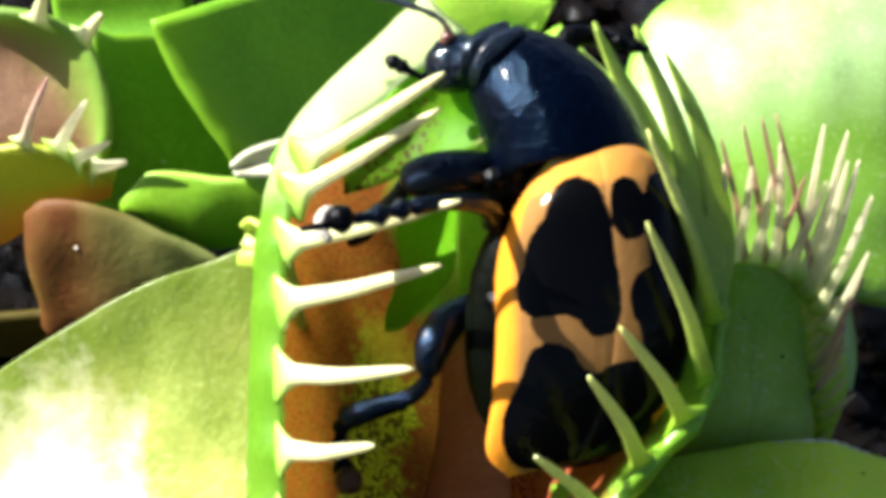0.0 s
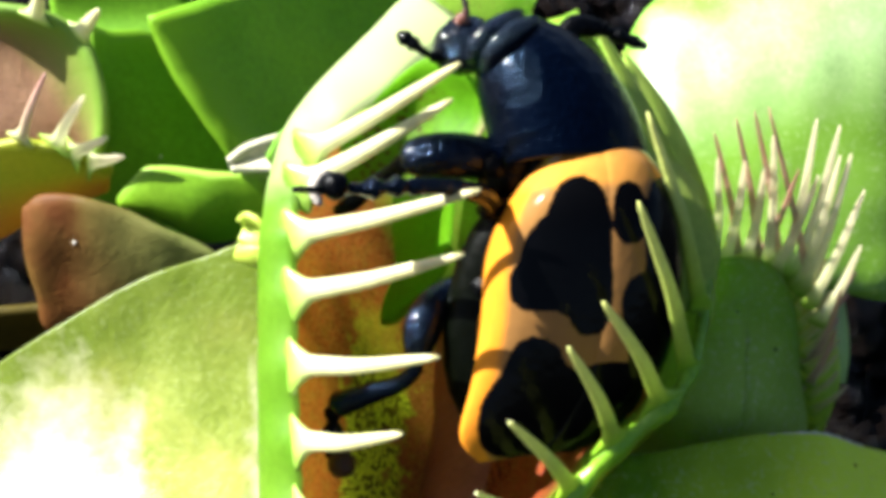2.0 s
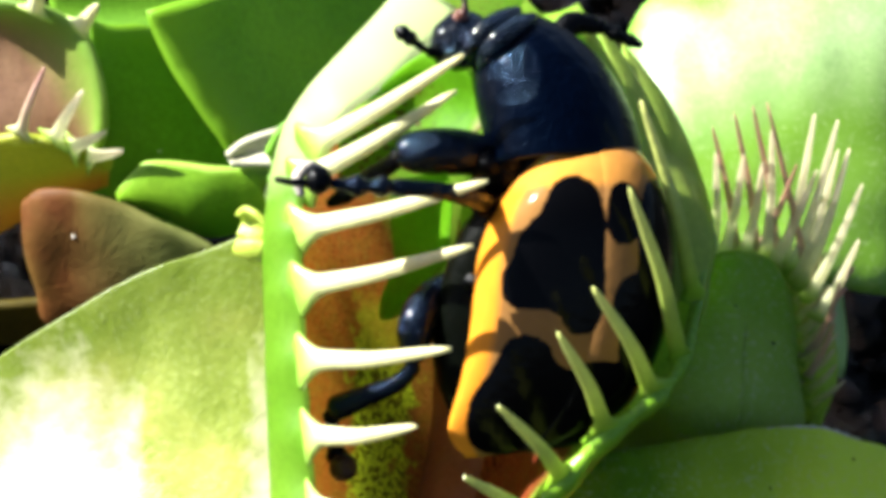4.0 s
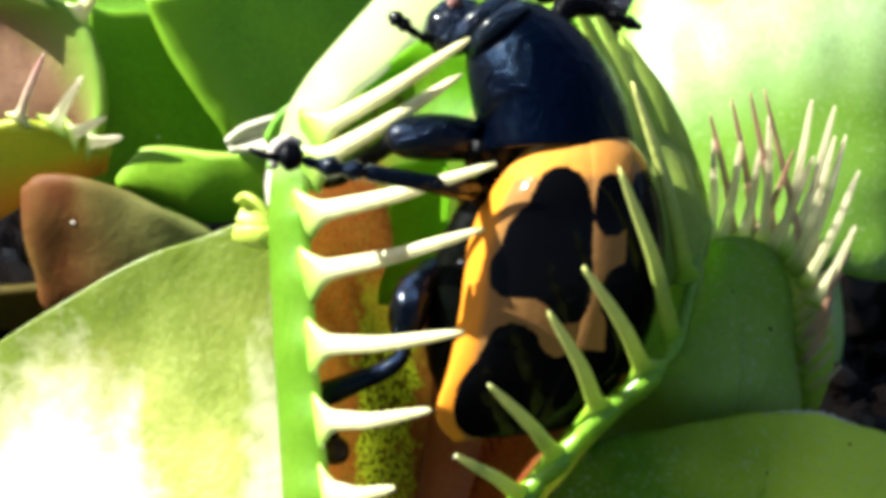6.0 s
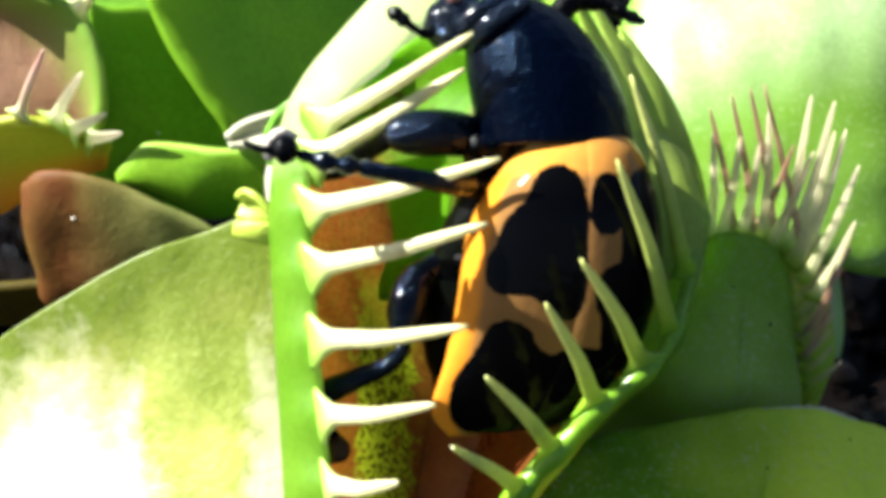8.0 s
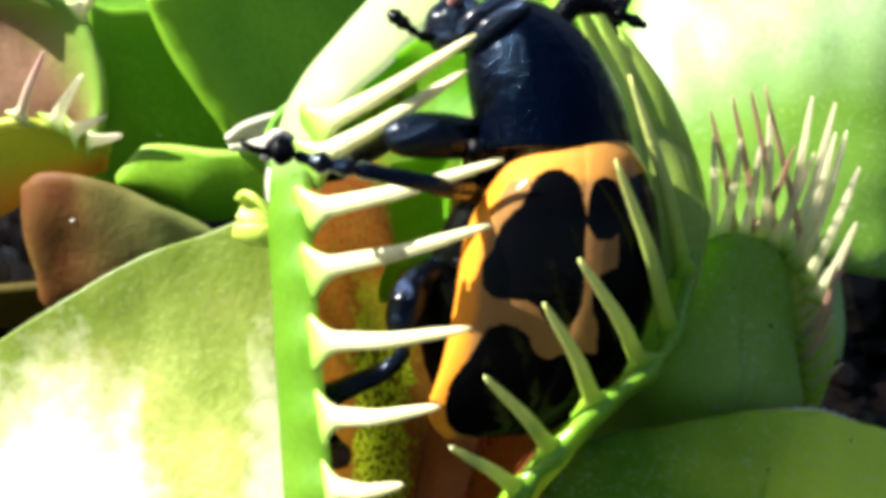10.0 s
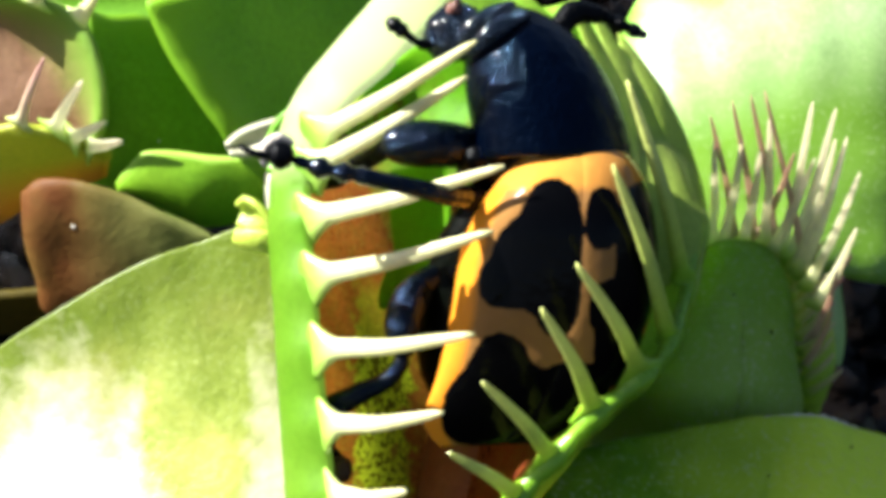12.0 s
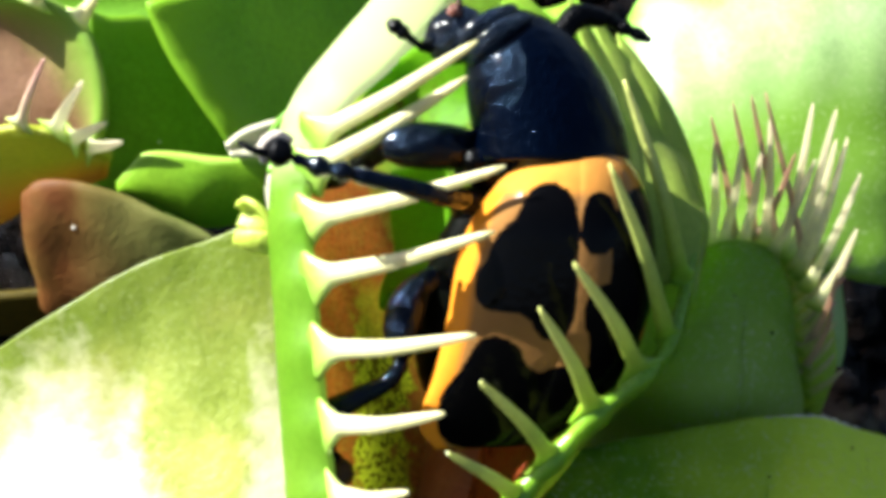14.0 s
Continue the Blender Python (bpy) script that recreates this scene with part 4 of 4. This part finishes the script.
NEAR_FRINGE = [((6.18, 0.21, -2.40), (6.07, 2.55, -0.80)), ((6.43, 0.22, -2.40), (6.71, 2.62, -0.80)), ((6.92, 0.30, -2.40), (7.12, 2.36, -0.80)),
           ((7.41, 0.21, -2.40), (7.32, 3.06, -0.80)), ((7.78, 0.01, -2.40), (8.29, 3.44, -0.80)), ((8.00, -0.12, -2.40), (8.81, 3.29, -0.80)),
           ((8.14, -0.38, -2.40), (8.81, 2.62, -0.80)), ((8.27, -0.51, -2.40), (9.06, 2.65, -0.80)), ((8.40, -0.77, -2.40), (9.35, 1.85, -0.80)),
           ((8.59, -1.17, -2.40), (9.27, 0.60, -0.80)), ((7.55, 0.01, -2.40), (8.33, 2.17, -0.80))]
FAR_FRINGE = [((6.89, 0.28, -3.40), (5.90, 3.08, 0.00)), ((7.36, 0.28, -3.40), (6.38, 3.41, 0.00)), ((7.85, 0.12, -3.40), (6.79, 3.54, 0.00)),
           ((8.76, -1.59, -3.40), (7.10, 3.62, 0.00)), ((8.62, -2.12, -3.40), (8.70, -0.37, 0.00)), ((8.49, -2.66, -3.40), (8.58, -1.24, 0.00)),
           ((7.29, 0.21, -3.40), (7.76, 2.26, 0.00))]
SHORT_FRINGE = [((8.35, -1.58, -3.20), (9.24, -0.48, -2.20)), ((8.31, -2.12, -3.30), (9.04, -1.06, -2.40)), ((8.37, -2.73, -3.50), (8.79, -1.94, -2.80)), ((8.72, -1.05, -3.20), (9.42, 0.01, -2.20))]
# a comb of stubby teeth down the side of the mouth
for i in range(10):
    k = i / 9
    foot = (7.95 + 0.62 * k, -0.25 - 3.0 * k, -2.5 - 0.9 * k)
    tooth(foot, (foot[0] + 0.62 + 0.1 * math.sin(i * 2.3), foot[1] + 0.95 - 0.35 * k, foot[2] + 0.7), 0.085, TOOTH_LIME, near_lobe, (0.06, 0, 0.08), 0.7, 1.8)
for foot, tip in SHORT_FRINGE:
    tooth(foot, tip, 0.08, TOOTH_BLUSH, far_lobe, (0.05, 0, 0.1), 0.7, 1.5)
for foot, tip in NEAR_FRINGE:
    tooth(foot, tip, 0.125, TOOTH_PINK, near_lobe, (0.05, 0, 0.1), 0.6, 2.2)
for foot, tip in FAR_FRINGE:
    tooth(foot, tip, 0.10, TOOTH_MAUVE, far_lobe, (0.05, 0, 0.1), 0.5, 2.0)
root(shut_trap, (7.56, -4.83, -5.40), SHADE_TRAP)


# ---- specks ----
def speck(parent, x, y, size, material):
    """A grain lying on the near side of a leaf, over the place x, y of the slope's axes."""
    mesh = parent.data
    tree = BVHTree.FromPolygons([v.co for v in mesh.vertices], [tuple(p.vertices) for p in mesh.polygons])
    base = ORIGIN[parent]
    hit = tree.ray_cast((Vector((x, y, 30)) - base) * MM, Vector((0, 0, -1)))[0]
    if hit is not None:
        part("speck", ball((size, size * 0.8, size * 0.6), Matrix.Translation(base + hit / MM), 0.3, 0.5), material, parent)


SPECKS = [(back_leaf_blade, -7.55, 3.05, 0.05, DRY_EDGE), (brown_blade, -9.0, 0.72, 0.06, DRY_EDGE), (near_lobe, 7.45, -1.75, 0.05, BLACK), (near_lobe, 6.6, -0.9, 0.035, BLACK),
          (front_blade, 9.1, -4.3, 0.04, BLACK), (front_blade, 7.2, -4.9, 0.035, BLACK)]
for spot in SPECKS:
    speck(*spot)


# ---- what moves ----
# Rows: seconds, the turn (degrees about x, y, z of the slope's axes) and the shift (millimetres), away from the built pose.
LEFT_ROWS = [(0, (-0.94, -7.63, -3.54), (-0.239, -0.310, 0.084)),
    (0.5, (-0.75, -5.94, -2.94), (-0.178, -0.245, 0.065)),
    (1, (-0.74, -5.11, -2.44), (-0.132, -0.213, 0.053)),
    (1.5, (-0.89, -5.34, -2.23), (-0.068, -0.217, 0.050)),
    (2, (-0.91, -3.18, -2.45), (-0.180, -0.201, 0.044)),
    (2.5, (-0.79, -3.06, -2.25), (-0.149, -0.182, 0.041)),
    (3, (-0.85, -2.44, -2.07), (-0.165, -0.176, 0.037)),
    (5.5, (0.06, -1.48, 0.19), (0.087, -0.015, -0.000)),
    (6, (-0.07, -0.74, 0.04), (0.059, -0.019, -0.001)),
    (6.5, (0.00, 0.00, 0.00), (0.000, 0.000, 0.000)),
    (8, (-0.08, 0.14, -0.04), (0.034, 0.000, -0.001)),
    (10.5, (-0.04, 1.55, -0.06), (-0.039, 0.007, -0.001)),
    (11.5, (-0.16, 1.82, 0.08), (-0.047, -0.007, -0.001)),
    (12.5, (-0.09, 1.69, 0.46), (-0.026, 0.008, 0.000)),
    (14, (0.10, 2.13, 0.44), (-0.055, 0.023, 0.001))]
RIGHT_ROWS = [(0, (2.57, 2.95, 5.72), (0.157, -0.343, 0.381)),
    (0.5, (2.46, 2.72, 3.26), (0.116, -0.202, 0.251)),
    (1, (2.25, 2.45, 2.03), (0.082, -0.132, 0.142)),
    (1.5, (2.11, 2.28, 1.30), (0.060, -0.089, 0.094)),
    (2, (1.96, 2.13, 0.75), (0.048, -0.058, 0.064)),
    (2.5, (2.11, 2.13, 0.35), (0.024, -0.010, 0.045)),
    (3, (1.93, 1.87, 0.10), (0.024, 0.006, 0.038)),
    (5.5, (0.18, 0.27, -0.00), (0.004, -0.016, -0.028)),
    (6, (0.05, 0.09, 0.09), (0.016, -0.022, 0.004)),
    (6.5, (0.00, 0.00, 0.00), (0.000, 0.000, 0.000)),
    (8, (-0.20, -0.05, -0.23), (-0.018, 0.008, -0.033)),
    (10.5, (-0.23, -0.32, -0.28), (-0.038, 0.044, -0.036)),
    (11.5, (-0.43, -0.52, -0.18), (-0.037, 0.027, -0.057)),
    (12.5, (-0.49, -0.73, -0.18), (-0.029, 0.027, -0.064)),
    (14, (-0.78, -1.03, 0.17), (-0.037, 0.021, -0.032))]
BEETLE_ROWS = [(0, (-6.94, -4.13, 8.01), (0.492, 0.212, 0.025)),
    (0.5, (-5.72, -1.55, 5.58), (0.465, 0.183, 0.032)),
    (1, (-4.72, 0.07, 4.09), (0.425, 0.169, 0.041)),
    (1.5, (-4.11, 0.97, 3.16), (0.387, 0.162, 0.043)),
    (2, (-3.81, 1.64, 2.47), (0.359, 0.153, 0.039)),
    (2.5, (-3.78, 2.25, 1.99), (0.337, 0.139, 0.040)),
    (3, (-4.01, 2.97, 1.59), (0.316, 0.117, 0.044)),
    (5.5, (-0.75, 0.94, 0.44), (0.052, 0.007, 0.004)),
    (6, (-0.40, 0.44, 0.26), (0.028, 0.009, -0.001)),
    (6.5, (0.00, 0.00, 0.00), (0.000, 0.000, 0.000)),
    (7, (0.18, -0.41, -0.16), (-0.017, -0.006, 0.000)),
    (8, (0.75, -0.78, -0.42), (-0.050, -0.023, -0.002)),
    (10.5, (1.08, -1.89, -1.18), (-0.137, -0.090, -0.002)),
    (11.5, (1.18, -1.86, -1.39), (-0.171, -0.121, 0.007)),
    (12.5, (1.05, -1.99, -1.70), (-0.207, -0.154, 0.013)),
    (13.5, (1.01, -2.85, -2.18), (-0.243, -0.189, 0.011)),
    (14, (1.44, -3.22, -2.41), (-0.268, -0.199, 0.006))]
MIDDLE_ROWS = [(0, (-15.91, 21.50, 22.69), (0.107, 0.089, -0.155)),
    (0.5, (-14.88, 18.07, 18.63), (0.098, 0.090, -0.200)),
    (1, (-14.58, 16.16, 15.71), (0.096, 0.083, -0.199)),
    (1.5, (-14.90, 16.09, 15.94), (0.097, 0.087, -0.220)),
    (2, (-14.13, 15.63, 15.20), (0.097, 0.081, -0.197)),
    (2.5, (-12.48, 15.37, 14.21), (0.092, 0.064, -0.109)),
    (3, (-11.30, 14.67, 13.25), (0.095, 0.062, -0.171)),
    (5.5, (1.56, 0.32, 0.29), (0.002, -0.009, 0.003)),
    (6, (0.66, -0.18, -0.28), (-0.001, -0.003, 0.007)),
    (6.5, (0.00, 0.00, 0.00), (0.000, 0.000, 0.000)),
    (8, (0.71, -1.32, -1.07), (-0.008, -0.005, 0.110)),
    (10.5, (-0.28, -0.88, -1.01), (-0.004, -0.001, 0.206)),
    (11.5, (-0.69, -0.45, -1.17), (-0.000, 0.003, 0.218)),
    (12.5, (-1.09, -0.32, -1.65), (0.003, 0.007, 0.215)),
    (14, (-1.57, 0.48, -1.97), (0.009, 0.012, 0.236))]
HIND_ROWS = [(0, (-3.25, -1.44, -14.91), (-0.008, 0.040, -0.336)),
    (0.5, (0.52, -2.54, -13.50), (0.003, 0.038, -0.375)),
    (1, (-0.77, -3.46, -9.11), (0.012, 0.025, -0.344)),
    (1.5, (0.67, -4.46, -7.78), (0.012, 0.023, -0.362)),
    (2, (2.45, -4.25, -6.90), (0.015, 0.021, -0.350)),
    (2.5, (2.27, -4.53, -5.77), (0.010, 0.012, -0.238)),
    (3, (2.35, -5.31, -4.13), (0.015, 0.014, -0.305)),
    (5.5, (1.38, -1.28, -1.29), (0.000, -0.001, -0.022)),
    (6, (1.25, -0.84, -0.70), (-0.001, -0.003, 0.017)),
    (6.5, (0.00, 0.00, 0.00), (0.000, 0.000, 0.000)),
    (8, (-0.90, 0.56, 1.00), (0.001, 0.002, 0.110)),
    (10.5, (-2.48, 1.00, 3.07), (0.004, 0.007, 0.195)),
    (11.5, (-4.05, 1.45, 4.33), (0.006, 0.011, 0.216)),
    (12.5, (-4.96, 2.13, 4.54), (0.008, 0.013, 0.225)),
    (14, (-4.92, 1.96, 6.12), (0.010, 0.016, 0.256))]
FEELER_ROWS = [(0.0, (0, 0, -34), (0, 0, 0)), (0.1, (0, 0, -30), (0, 0, 0)), (0.2, (0, 0, -13), (0, 0, 0)), (0.3, (0, 0, -10), (0, 0, 0)), (0.4, (0, 0, -5.5), (0, 0, 0)),
               (0.5, (0, 0, -5.5), (0, 0, 0)), (0.6, (0, 0, -22), (0, 0, 0)), (0.8, (0, 0, -42), (0, 0, 0)), (1.5, (0, 0, -55), (0, 0, 0)),
               (6.5, (0, 0, -60), (0, 0, 0)), (14.0, (0, 0, -58), (0, 0, 0))]


# how far the flat teeth stand open at the start, degrees
FAN = (-13, -11, -6)


def moved(ob, rows):
    """Keys ob, turning about its own origin, as the rows say."""
    rest = ob.matrix_basis.copy()
    lean = SLOPE.to_3x3().to_4x4() if ob.parent is None else Matrix.Identity(4)
    keys = []
    for t, turn, shift in rows:
        axis = Vector([radians(a) for a in turn])
        spin = Matrix.Rotation(axis.length, 4, axis.normalized()) if axis.length > 1e-9 else Matrix.Identity(4)
        at = rest.translation + lean.to_3x3() @ Vector(shift) * MM
        keys.append((t, Matrix.Translation(at) @ (lean @ spin @ lean.inverted()) @ rest.to_3x3().to_4x4()))
    walk(ob, keys)


def motions():
    moved(left_lobe, LEFT_ROWS)
    moved(right_lobe, RIGHT_ROWS)
    for flat_tooth, spread in zip(fan_teeth, FAN):
        moved(flat_tooth, [(t, (0, 0, spread * open_by), (0, 0, 0)) for t, open_by in ((0.0, 1.0), (0.5, 0.7), (1.0, 0.25), (1.5, 0.0), (14.0, 0.0))])
    moved(beetle, BEETLE_ROWS)
    moved(middle_leg, MIDDLE_ROWS)
    moved(hind_leg, HIND_ROWS)
    moved(upper_antenna, FEELER_ROWS)


motions()
